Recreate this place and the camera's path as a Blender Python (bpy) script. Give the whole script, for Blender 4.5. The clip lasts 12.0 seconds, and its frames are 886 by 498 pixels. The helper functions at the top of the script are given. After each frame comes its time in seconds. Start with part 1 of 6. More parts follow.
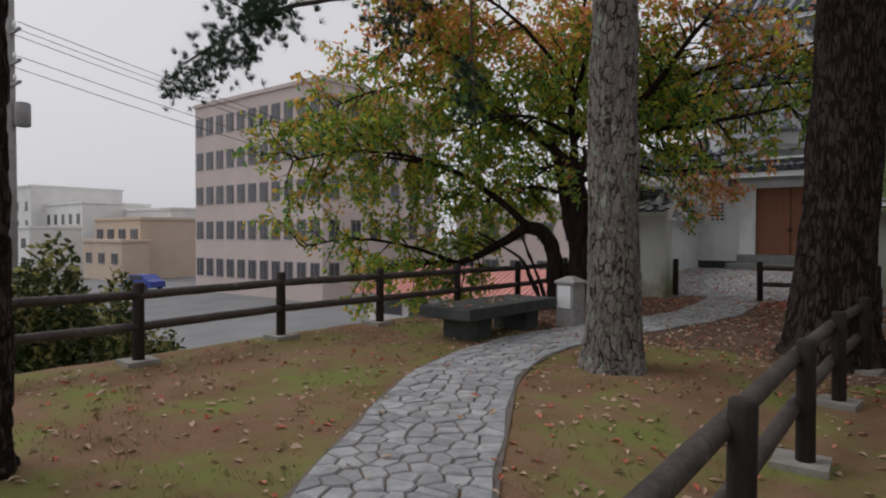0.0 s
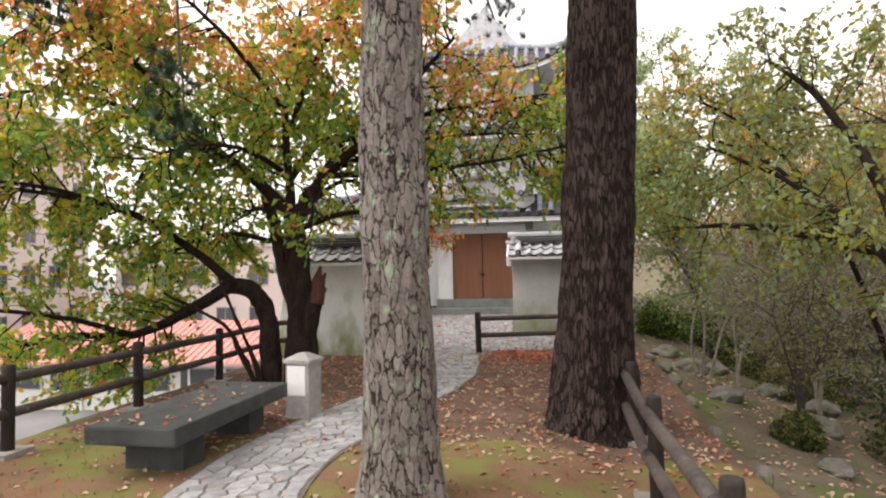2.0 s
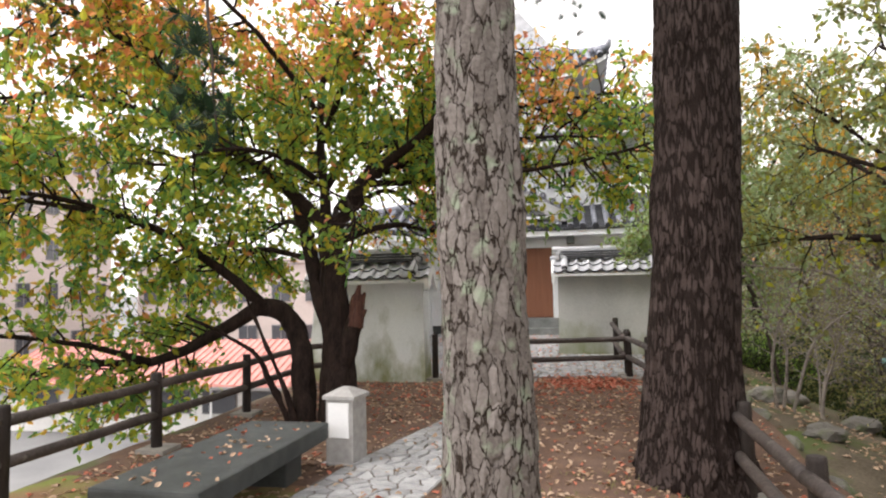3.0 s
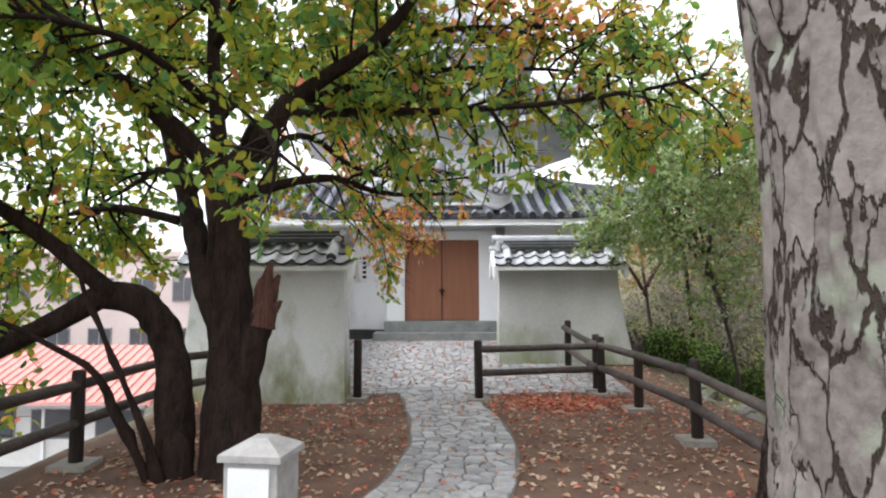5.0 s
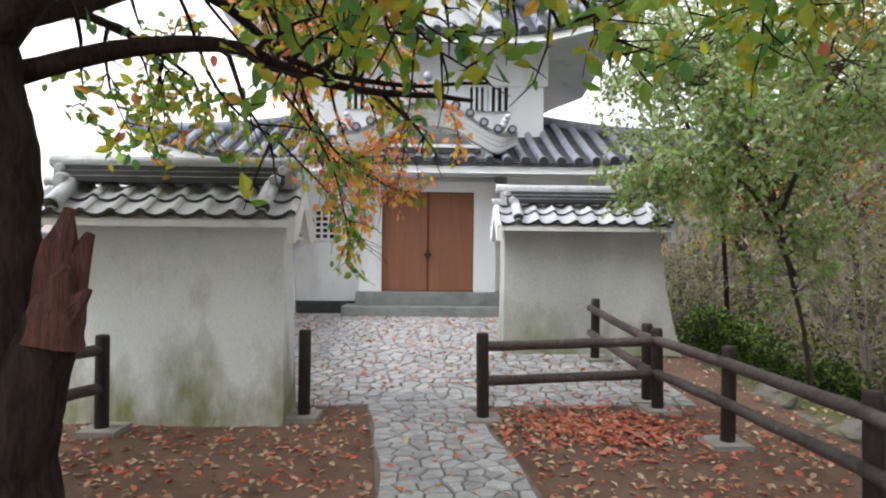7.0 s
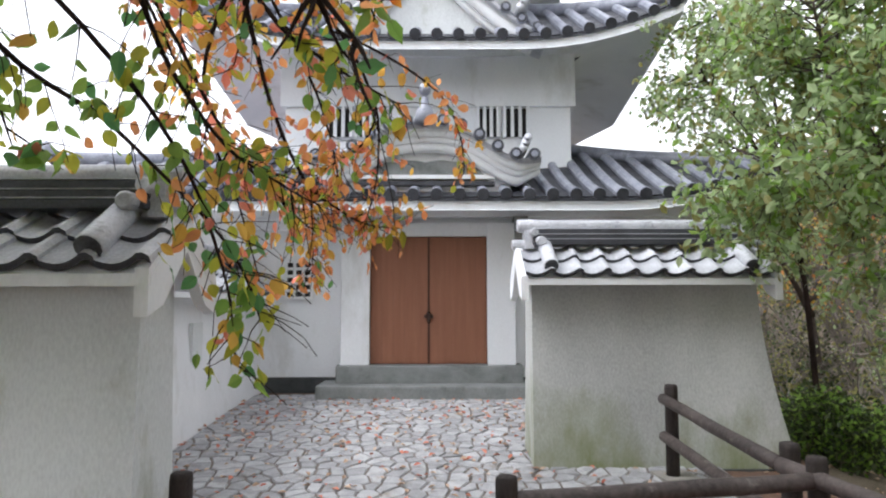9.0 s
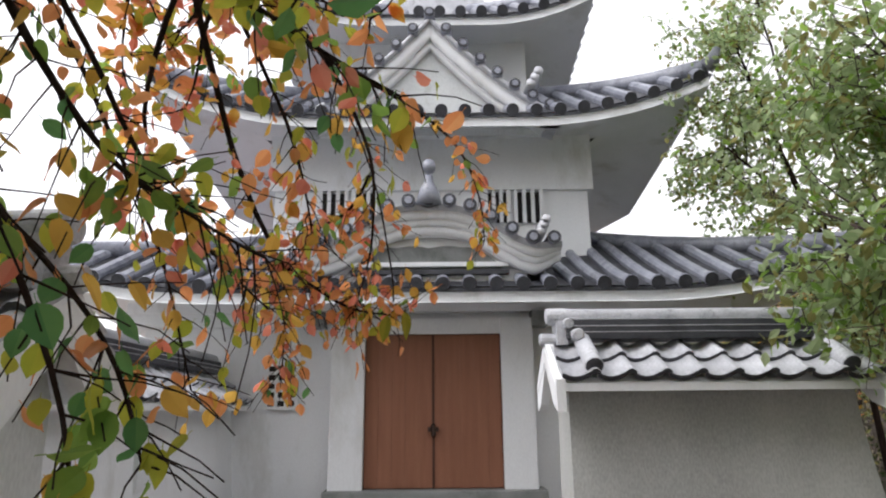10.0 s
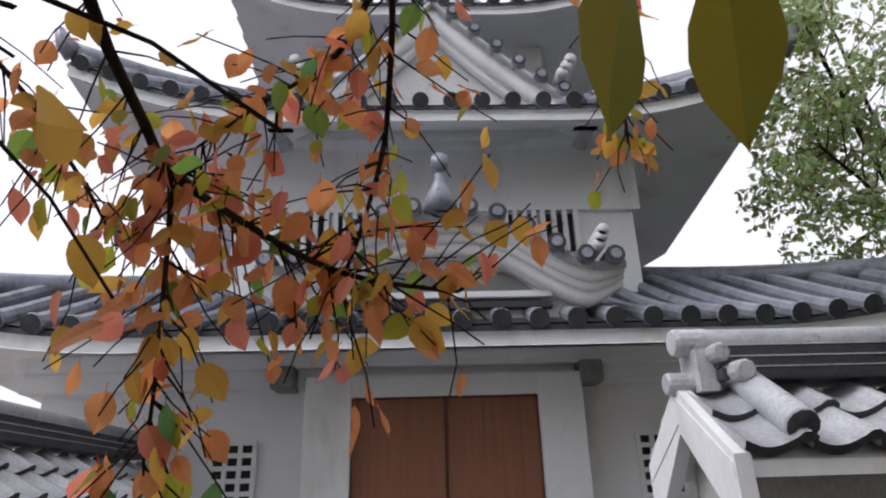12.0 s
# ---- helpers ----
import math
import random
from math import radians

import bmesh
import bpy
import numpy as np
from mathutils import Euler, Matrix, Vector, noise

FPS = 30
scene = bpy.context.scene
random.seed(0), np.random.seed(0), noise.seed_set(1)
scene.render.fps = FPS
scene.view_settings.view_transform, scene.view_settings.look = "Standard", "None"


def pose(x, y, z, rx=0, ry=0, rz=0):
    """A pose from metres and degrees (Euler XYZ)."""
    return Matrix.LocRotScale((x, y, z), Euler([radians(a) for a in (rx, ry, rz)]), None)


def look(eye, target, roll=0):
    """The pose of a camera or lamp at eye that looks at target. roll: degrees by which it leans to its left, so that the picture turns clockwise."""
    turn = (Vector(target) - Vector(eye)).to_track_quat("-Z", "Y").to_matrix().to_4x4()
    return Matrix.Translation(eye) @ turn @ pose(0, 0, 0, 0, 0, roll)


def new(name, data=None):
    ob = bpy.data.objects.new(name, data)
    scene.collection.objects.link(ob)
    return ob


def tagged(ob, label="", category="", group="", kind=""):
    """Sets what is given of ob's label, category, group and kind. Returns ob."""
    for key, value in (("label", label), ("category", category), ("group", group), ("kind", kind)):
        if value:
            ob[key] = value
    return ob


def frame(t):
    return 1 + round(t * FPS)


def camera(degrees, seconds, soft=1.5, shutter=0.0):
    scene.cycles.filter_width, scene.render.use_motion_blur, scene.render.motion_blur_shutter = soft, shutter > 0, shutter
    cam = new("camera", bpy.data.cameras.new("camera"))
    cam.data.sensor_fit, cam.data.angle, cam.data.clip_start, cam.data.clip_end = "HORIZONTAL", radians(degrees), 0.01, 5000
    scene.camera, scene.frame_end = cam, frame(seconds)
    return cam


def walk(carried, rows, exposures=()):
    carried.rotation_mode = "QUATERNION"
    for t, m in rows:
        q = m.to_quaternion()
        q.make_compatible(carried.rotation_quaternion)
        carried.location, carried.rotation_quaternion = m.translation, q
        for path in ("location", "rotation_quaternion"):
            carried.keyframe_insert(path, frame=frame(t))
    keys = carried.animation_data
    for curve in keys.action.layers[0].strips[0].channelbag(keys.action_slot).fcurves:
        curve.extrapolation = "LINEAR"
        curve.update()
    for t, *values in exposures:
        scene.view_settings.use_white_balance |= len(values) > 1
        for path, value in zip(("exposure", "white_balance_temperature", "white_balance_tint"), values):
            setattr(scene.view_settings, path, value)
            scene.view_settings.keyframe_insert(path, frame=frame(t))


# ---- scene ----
cam = camera(70.6, 12.0, soft=2.1)
PATH = [
    (0, (-0.113, -0.297, 1.4), (-1.363, 1.264, 1.36), 0.2),
    (0.5, (-0.624, -0.037, 1.442), (-1.53, 1.744, 1.517), -2.5),
    (1, (-1.043, 0.392, 1.508), (-1.724, 2.267, 1.645), -2.3),
    (1.5, (-1.363, 0.878, 1.663), (-1.79, 2.832, 1.704), -0.5),
    (2, (-1.669, 1.255, 1.74), (-1.998, 3.226, 1.812), -1.1),
    (2.5, (-1.938, 1.698, 1.815), (-2.335, 3.655, 1.925), -1.4),
    (4.3, (-3.316, 3.881, 1.652), (-3.477, 5.866, 1.836), 0.1),
    (4.5, (-3.383, 4.156, 1.631), (-3.479, 6.142, 1.849), 0.3),
    (5, (-3.59, 4.904, 1.596), (-3.595, 6.899, 1.733), -0.2),
    (5.5, (-3.692, 5.614, 1.646), (-3.556, 7.603, 1.81), -1.2),
    (6, (-3.726, 6.371, 1.633), (-3.608, 8.366, 1.709), 0.8),
    (6.5, (-3.727, 7.137, 1.669), (-3.592, 9.132, 1.703), -0.9),
    (7, (-3.661, 7.894, 1.694), (-3.612, 9.893, 1.702), 0.6),
    (7.2, (-3.631, 8.209, 1.662), (-3.492, 10.204, 1.691), 1.5),
    (8.8, (-3.416, 10.305, 1.75), (-3.346, 12.3, 1.877), 0.3),
    (9, (-3.456, 10.619, 1.804), (-3.451, 12.611, 1.983), -0.1),
    (9.5, (-3.53, 11.284, 1.833), (-3.485, 13.252, 2.188), -0.6),
    (10, (-3.551, 11.882, 1.859), (-3.542, 13.818, 2.362), -0.5),
    (10.5, (-3.641, 12.515, 1.834), (-3.581, 14.423, 2.431), -0.1),
    (11, (-3.676, 13.102, 1.789), (-3.579, 15.06, 2.187), -0.9),
    (11.5, (-3.791, 13.712, 1.87), (-3.742, 15.634, 2.42), -0.6),
    (12, (-3.892, 14.199, 1.963), (-3.817, 16.057, 2.699), -1.7),
]
EXPOSURES = [(0, -0.8, 6400, 12), (0.5, -0.6, 6900, 14), (1.0, 0.0, 7400, 16), (1.5, 0.5, 7200, 15), (2.5, 0.85, 6900, 13), (4.5, 0.92, 6450, 9),
             (5.5, 1.0, 6150, 10), (7.0, 0.97, 6350, 10), (9.0, 0.9, 6150, 11), (9.5, 0.72, 6250, 11), (10.5, 0.25, 6500, 14), (12, -0.03, 6250, 15)]
walk(cam, [(t, look(eye, target, roll)) for t, eye, target, roll in PATH], EXPOSURES)

# ---- light: overcast daylight ----
SUN_EL, SUN_ROT = radians(50), radians(-112)
world = bpy.data.worlds.new("overcast")
scene.world = world
world.use_nodes = True
wn, wl = world.node_tree.nodes, world.node_tree.links
sky = wn.new("ShaderNodeTexSky")
sky.sky_type, sky.sun_disc, sky.sun_elevation, sky.sun_rotation = "NISHITA", False, SUN_EL, SUN_ROT
sky.air_density, sky.dust_density, sky.ozone_density = 1.0, 6.0, 1.0
hue = wn.new("ShaderNodeHueSaturation")
hue.inputs["Saturation"].default_value = 0.12
wl.new(sky.outputs[0], hue.inputs["Color"])
cloud = wn.new("ShaderNodeMix")
cloud.data_type = "RGBA"
cloud.inputs["Factor"].default_value = 0.7
cloud.inputs["B"].default_value = (8.95, 8.9, 9.15, 1)
wl.new(hue.outputs[0], cloud.inputs["A"])
wl.new(cloud.outputs["Result"], wn["Background"].inputs["Color"])
wn["Background"].inputs["Strength"].default_value = 0.15
sun_data = bpy.data.lights.new("sun", "SUN")
sun_data.energy, sun_data.angle, sun_data.color = 1.1, radians(25), (1.0, 0.98, 0.96)
sun = new("sun", sun_data)
sun.matrix_basis = look((0, 0, 40), (0 - 40 * math.sin(SUN_ROT) / math.tan(SUN_EL), 0 - 40 * math.cos(SUN_ROT) / math.tan(SUN_EL), 0))


# ---- materials ----
def material(name, a, b, scale=6.0, rough=0.8, metal=0.0, bump=0.2, fine=60.0, stretch=(1, 1, 1), patch=None, patch_at=(0.55, 0.7),
             patch_scale=2.0, spread=0.0, spec=0.4, low=None):
    """Two colours mixed by coarse and fine noise, an optional third in patches, and a fine relief."""
    m = bpy.data.materials.new(name)
    m.use_nodes = True
    n, l = m.node_tree.nodes, m.node_tree.links
    p = n["Principled BSDF"]
    co = n.new("ShaderNodeTexCoord")
    mp = n.new("ShaderNodeMapping")
    mp.inputs["Scale"].default_value = stretch
    l.new(co.outputs["Object"], mp.inputs["Vector"])
    big, small = n.new("ShaderNodeTexNoise"), n.new("ShaderNodeTexNoise")
    big.inputs["Scale"].default_value, small.inputs["Scale"].default_value = scale, fine
    big.inputs["Detail"].default_value, small.inputs["Detail"].default_value = 6, 4
    l.new(mp.outputs[0], big.inputs["Vector"])
    l.new(mp.outputs[0], small.inputs["Vector"])
    add = n.new("ShaderNodeMath")
    add.operation = "MULTIPLY_ADD"
    l.new(small.outputs["Fac"], add.inputs[0])
    add.inputs[1].default_value = 0.5
    half = n.new("ShaderNodeMath")
    half.operation = "MULTIPLY"
    half.inputs[1].default_value = 0.6
    l.new(big.outputs["Fac"], half.inputs[0])
    l.new(half.outputs[0], add.inputs[2])
    ramp = n.new("ShaderNodeValToRGB")
    ramp.color_ramp.elements[0].position, ramp.color_ramp.elements[1].position = 0.38, 0.68
    ramp.color_ramp.elements[0].color, ramp.color_ramp.elements[1].color = (*a, 1), (*b, 1)
    l.new(add.outputs[0], ramp.inputs["Fac"])
    out = ramp.outputs["Color"]
    if patch:
        pn = n.new("ShaderNodeTexNoise")
        pn.inputs["Scale"].default_value, pn.inputs["Detail"].default_value, pn.inputs["Roughness"].default_value = patch_scale, 7, 0.65
        l.new(mp.outputs[0], pn.inputs["Vector"])
        fac = pn.outputs["Fac"]
        if low:
            sep = n.new("ShaderNodeSeparateXYZ")
            l.new(co.outputs["Object"], sep.inputs[0])
            rng = n.new("ShaderNodeMapRange")
            rng.inputs["From Min"].default_value, rng.inputs["From Max"].default_value = low
            rng.inputs["To Min"].default_value, rng.inputs["To Max"].default_value = 0.2, -0.12
            l.new(sep.outputs["Z"], rng.inputs["Value"])
            plus = n.new("ShaderNodeMath")
            l.new(fac, plus.inputs[0])
            l.new(rng.outputs[0], plus.inputs[1])
            fac = plus.outputs[0]
        pr = n.new("ShaderNodeMapRange")
        pr.inputs["From Min"].default_value, pr.inputs["From Max"].default_value = patch_at
        l.new(fac, pr.inputs["Value"])
        mix = n.new("ShaderNodeMix")
        mix.data_type = "RGBA"
        l.new(pr.outputs[0], mix.inputs["Factor"])
        l.new(out, mix.inputs["A"])
        mix.inputs["B"].default_value = (*patch, 1)
        out = mix.outputs["Result"]
    if spread:
        info, hs = n.new("ShaderNodeObjectInfo"), n.new("ShaderNodeHueSaturation")
        geo, sm = n.new("ShaderNodeNewGeometry"), n.new("ShaderNodeMath")
        l.new(info.outputs["Random"], sm.inputs[0])
        l.new(geo.outputs["Random Per Island"], sm.inputs[1])
        fr = n.new("ShaderNodeMath")
        fr.operation = "FRACT"
        l.new(sm.outputs[0], fr.inputs[0])
        vr = n.new("ShaderNodeMapRange")
        vr.inputs["To Min"].default_value, vr.inputs["To Max"].default_value = 1 - spread, 1 + spread
        l.new(fr.outputs[0], vr.inputs["Value"])
        l.new(vr.outputs[0], hs.inputs["Value"])
        l.new(out, hs.inputs["Color"])
        out = hs.outputs[0]
    l.new(out, p.inputs["Base Color"])
    p.inputs["Roughness"].default_value, p.inputs["Metallic"].default_value = rough, metal
    p.inputs["Specular IOR Level"].default_value = spec
    if bump:
        bp = n.new("ShaderNodeBump")
        bp.inputs["Strength"].default_value, bp.inputs["Distance"].default_value = bump, 0.02
        l.new(add.outputs[0], bp.inputs["Height"])
        l.new(bp.outputs[0], p.inputs["Normal"])
    return m


def leaf_material(name, a, b, through_light=0.62, rough=0.5):
    m = bpy.data.materials.new(name)
    m.use_nodes = True
    n, l = m.node_tree.nodes, m.node_tree.links
    p = n["Principled BSDF"]
    geo, info, sm, fr = n.new("ShaderNodeNewGeometry"), n.new("ShaderNodeObjectInfo"), n.new("ShaderNodeMath"), n.new("ShaderNodeMath")
    fr.operation = "FRACT"
    l.new(geo.outputs["Random Per Island"], sm.inputs[0])
    l.new(info.outputs["Random"], sm.inputs[1])
    l.new(sm.outputs[0], fr.inputs[0])
    co, nz = n.new("ShaderNodeTexCoord"), n.new("ShaderNodeTexNoise")
    nz.inputs["Scale"].default_value = 40
    l.new(co.outputs["Object"], nz.inputs["Vector"])
    av = n.new("ShaderNodeMath")
    av.operation = "MULTIPLY_ADD"
    av.inputs[1].default_value = 0.7
    l.new(fr.outputs[0], av.inputs[0])
    nh = n.new("ShaderNodeMath")
    nh.operation = "MULTIPLY"
    nh.inputs[1].default_value = 0.3
    l.new(nz.outputs["Fac"], nh.inputs[0])
    l.new(nh.outputs[0], av.inputs[2])
    mix = n.new("ShaderNodeMix")
    mix.data_type = "RGBA"
    mix.inputs["A"].default_value, mix.inputs["B"].default_value = (*a, 1), (*b, 1)
    l.new(av.outputs[0], mix.inputs["Factor"])
    l.new(mix.outputs["Result"], p.inputs["Base Color"])
    p.inputs["Roughness"].default_value = rough
    p.inputs["Specular IOR Level"].default_value = 0.3
    tr, ms = n.new("ShaderNodeBsdfTranslucent"), n.new("ShaderNodeMixShader")
    l.new(mix.outputs["Result"], tr.inputs["Color"])
    ms.inputs["Fac"].default_value = through_light
    l.new(p.outputs[0], ms.inputs[1])
    l.new(tr.outputs[0], ms.inputs[2])
    l.new(ms.outputs[0], n["Material Output"].inputs["Surface"])
    return m


def bark_material(name, a, b, furrow, cell, wide, lichen=None, deep=0.03):
    """Bark plates split by dark furrows: a warped cell pattern gives plate tint, furrow colour and relief."""
    m = bpy.data.materials.new(name)
    m.use_nodes = True
    n, l = m.node_tree.nodes, m.node_tree.links
    p = n["Principled BSDF"]
    co, mp = n.new("ShaderNodeTexCoord"), n.new("ShaderNodeMapping")
    mp.inputs["Scale"].default_value = cell
    l.new(co.outputs["Object"], mp.inputs["Vector"])
    warp = n.new("ShaderNodeTexNoise")
    warp.inputs["Scale"].default_value, warp.inputs["Detail"].default_value, warp.inputs["Roughness"].default_value = 1.3, 7, 0.62
    l.new(mp.outputs[0], warp.inputs["Vector"])
    mid, push = n.new("ShaderNodeVectorMath"), n.new("ShaderNodeVectorMath")
    mid.operation, push.operation = "SUBTRACT", "MULTIPLY_ADD"
    mid.inputs[1].default_value, push.inputs[1].default_value = (0.5, 0.5, 0.5), (1.3, 1.3, 1.3)
    l.new(warp.outputs["Color"], mid.inputs[0])
    l.new(mid.outputs[0], push.inputs[0])
    l.new(mp.outputs[0], push.inputs[2])
    edge_, plate = n.new("ShaderNodeTexVoronoi"), n.new("ShaderNodeTexVoronoi")
    edge_.feature = "DISTANCE_TO_EDGE"
    for v in (edge_, plate):
        v.inputs["Scale"].default_value = 1.0
        l.new(push.outputs[0], v.inputs["Vector"])
    wn_ = n.new("ShaderNodeTexNoise")
    wn_.inputs["Scale"].default_value = 6
    l.new(co.outputs["Object"], wn_.inputs["Vector"])
    vary = n.new("ShaderNodeMapRange")
    vary.inputs["From Min"].default_value, vary.inputs["From Max"].default_value = 0.3, 0.7
    vary.inputs["To Min"].default_value, vary.inputs["To Max"].default_value = wide * 0.1, wide * 2.6
    l.new(wn_.outputs["Fac"], vary.inputs["Value"])
    ratio, top = n.new("ShaderNodeMath"), n.new("ShaderNodeMapRange")
    ratio.operation = "DIVIDE"
    l.new(edge_.outputs["Distance"], ratio.inputs[0])
    l.new(vary.outputs[0], ratio.inputs[1])
    top.interpolation_type = "SMOOTHSTEP"
    top.inputs["From Min"].default_value, top.inputs["From Max"].default_value = 0.3, 1.0
    l.new(ratio.outputs[0], top.inputs["Value"])
    grain = n.new("ShaderNodeTexNoise")
    grain.inputs["Scale"].default_value, grain.inputs["Detail"].default_value, grain.inputs["Roughness"].default_value = 38, 7, 0.65
    l.new(co.outputs["Object"], grain.inputs["Vector"])
    tint = n.new("ShaderNodeSeparateColor")
    l.new(plate.outputs["Color"], tint.inputs[0])
    blend = n.new("ShaderNodeMath")
    blend.operation = "MULTIPLY_ADD"
    blend.inputs[1].default_value = 0.45
    half = n.new("ShaderNodeMapRange")
    half.inputs["From Min"].default_value, half.inputs["From Max"].default_value, half.inputs["To Max"].default_value = 0.3, 0.7, 0.55
    l.new(grain.outputs["Fac"], half.inputs["Value"])
    l.new(tint.outputs[0], blend.inputs[0])
    l.new(half.outputs[0], blend.inputs[2])

    def mixed(fac, x, y):
        mx = n.new("ShaderNodeMix")
        mx.data_type = "RGBA"
        l.new(fac, mx.inputs["Factor"])
        for key, val in (("A", x), ("B", y)):
            if isinstance(val, tuple):
                mx.inputs[key].default_value = (*val, 1)
            else:
                l.new(val, mx.inputs[key])
        return mx.outputs["Result"]

    out = mixed(blend.outputs[0], a, b)
    if lichen:
        ln_, lr = n.new("ShaderNodeTexNoise"), n.new("ShaderNodeMapRange")
        ln_.inputs["Scale"].default_value, ln_.inputs["Detail"].default_value = 7, 7
        lr.inputs["From Min"].default_value, lr.inputs["From Max"].default_value = 0.56, 0.68
        l.new(co.outputs["Object"], ln_.inputs["Vector"])
        l.new(ln_.outputs["Fac"], lr.inputs["Value"])
        out = mixed(lr.outputs[0], out, lichen)
    l.new(mixed(top.outputs[0], furrow, out), p.inputs["Base Color"])
    height = n.new("ShaderNodeMath")
    height.operation = "MULTIPLY_ADD"
    height.inputs[1].default_value = 0.3
    l.new(grain.outputs["Fac"], height.inputs[0])
    stack = n.new("ShaderNodeMath")
    stack.operation = "MULTIPLY_ADD"
    stack.inputs[1].default_value = 0.35
    l.new(tint.outputs[1], stack.inputs[0])
    l.new(top.outputs[0], stack.inputs[2])
    l.new(stack.outputs[0], height.inputs[2])
    bp = n.new("ShaderNodeBump")
    bp.inputs["Strength"].default_value, bp.inputs["Distance"].default_value = 0.9, deep
    l.new(height.outputs[0], bp.inputs["Height"])
    l.new(bp.outputs[0], p.inputs["Normal"])
    p.inputs["Roughness"].default_value, p.inputs["Specular IOR Level"].default_value = 0.92, 0.15
    return m


M = {}
M["lawn"] = material("lawn_and_soil", (0.16, 0.09, 0.052), (0.24, 0.15, 0.095), 1.5, 0.95, bump=0.9, fine=45, patch=(0.17, 0.19, 0.055), patch_at=(0.46, 0.63), patch_scale=0.9, spec=0.1)
M["earth"] = material("bare_earth", (0.092, 0.058, 0.045), (0.17, 0.112, 0.086), 2.0, 0.95, bump=0.9, fine=50, patch=(0.2, 0.125, 0.08), patch_at=(0.5, 0.75), patch_scale=5, spec=0.1)
M["woodland"] = material("woodland_floor", (0.09, 0.075, 0.055), (0.19, 0.155, 0.115), 1.2, 0.95, bump=0.9, fine=30, patch=(0.1, 0.13, 0.045), patch_at=(0.5, 0.62), patch_scale=0.7, spec=0.1)
M["asphalt"] = material("asphalt", (0.16, 0.16, 0.165), (0.24, 0.24, 0.24), 0.4, 0.9, bump=0.1, fine=40)
M["mortar"] = material("path_joint", (0.1, 0.085, 0.072), (0.18, 0.155, 0.135), 8, 0.95, bump=0.6)
M["flag"] = material("flagstone", (0.23, 0.232, 0.238), (0.4, 0.403, 0.41), 9, 0.75, bump=0.4, fine=90, patch=(0.2, 0.17, 0.13), patch_at=(0.58, 0.75), patch_scale=4, spread=0.2)
M["plaster"] = material("stained_plaster", (0.57, 0.59, 0.59), (0.74, 0.765, 0.76), 1.2, 0.9, bump=0.15, fine=70, stretch=(1, 1, 0.45), patch=(0.22, 0.235, 0.12), patch_at=(0.47, 0.74), patch_scale=1.7, low=(0.1, 1.0))
M["plaster_grey"] = material("grey_stained_plaster", (0.33, 0.335, 0.32), (0.5, 0.51, 0.49), 1.2, 0.9, bump=0.15, fine=70, stretch=(1, 1, 0.45), patch=(0.19, 0.21, 0.11), patch_at=(0.46, 0.74), patch_scale=1.5, low=(0.2, 1.3))
M["white"] = material("white_plaster", (0.77, 0.785, 0.8), (0.86, 0.875, 0.89), 1.5, 0.85, bump=0.06, fine=60, stretch=(1, 1, 0.4), patch=(0.56, 0.56, 0.53), patch_at=(0.55, 0.8), patch_scale=1.4)
M["kawara"] = material("roof_tile", (0.32, 0.33, 0.355), (0.54, 0.55, 0.58), 5, 0.4, bump=0.15, fine=60, patch=(0.09, 0.09, 0.1), patch_at=(0.58, 0.78), patch_scale=9, spread=0.22, spec=0.5)
M["kawara_keep"] = material("blue_grey_roof_tile", (0.15, 0.16, 0.2), (0.31, 0.325, 0.375), 5, 0.4, bump=0.15, fine=60, patch=(0.08, 0.082, 0.1), patch_at=(0.54, 0.74), patch_scale=7, spread=0.2, spec=0.5)
# dark ridge tile; also paints the shade of tile edges and gaps
M["kawara_dark_shade"] = material("dark_tile_and_gap_shade", (0.028, 0.029, 0.034), (0.07, 0.073, 0.084), 5, 0.6, bump=0.15, spread=0.15)
M["door"] = material("door_planks", (0.25, 0.105, 0.06), (0.31, 0.135, 0.078), 2, 0.6, bump=0.05, fine=30, stretch=(8, 8, 0.6))
M["door_dark"] = material("door_seam", (0.07, 0.03, 0.02), (0.1, 0.045, 0.03), 5, 0.7, bump=0.05)
M["iron"] = material("dark_iron", (0.05, 0.03, 0.025), (0.09, 0.06, 0.05), 20, 0.5, 0.6, bump=0.1)
# near-black colour for the shade inside windows and grille holes
M["hole_shade"] = material("painted_hole_shade", (0.015, 0.014, 0.014), (0.03, 0.028, 0.027), 5, 0.9, bump=0)
M["stone"] = material("step_stone", (0.16, 0.17, 0.165), (0.27, 0.28, 0.275), 6, 0.8, bump=0.3, fine=90, patch=(0.1, 0.11, 0.1), patch_at=(0.5, 0.7), patch_scale=3)
M["bench"] = material("bench_stone", (0.025, 0.029, 0.03), (0.065, 0.072, 0.072), 5, 0.55, bump=0.3, fine=90, patch=(0.14, 0.13, 0.11), patch_at=(0.6, 0.75), patch_scale=6)
M["granite"] = material("grey_granite", (0.28, 0.27, 0.26), (0.42, 0.41, 0.4), 12, 0.8, bump=0.3, fine=140)
M["sign"] = material("white_sheet", (0.74, 0.75, 0.76), (0.82, 0.82, 0.82), 5, 0.5, bump=0)
M["fence"] = material("fence_post", (0.014, 0.01, 0.009), (0.04, 0.03, 0.026), 5, 0.75, bump=0.5, fine=40, stretch=(6, 6, 1))
M["rail"] = material("fence_rail", (0.03, 0.023, 0.021), (0.09, 0.072, 0.066), 3, 0.65, bump=0.4, fine=30, spread=0.15, patch=(0.2, 0.18, 0.16), patch_at=(0.6, 0.75), patch_scale=8)
M["footing"] = material("concrete_footing", (0.2, 0.19, 0.17), (0.32, 0.3, 0.27), 6, 0.9, bump=0.4)
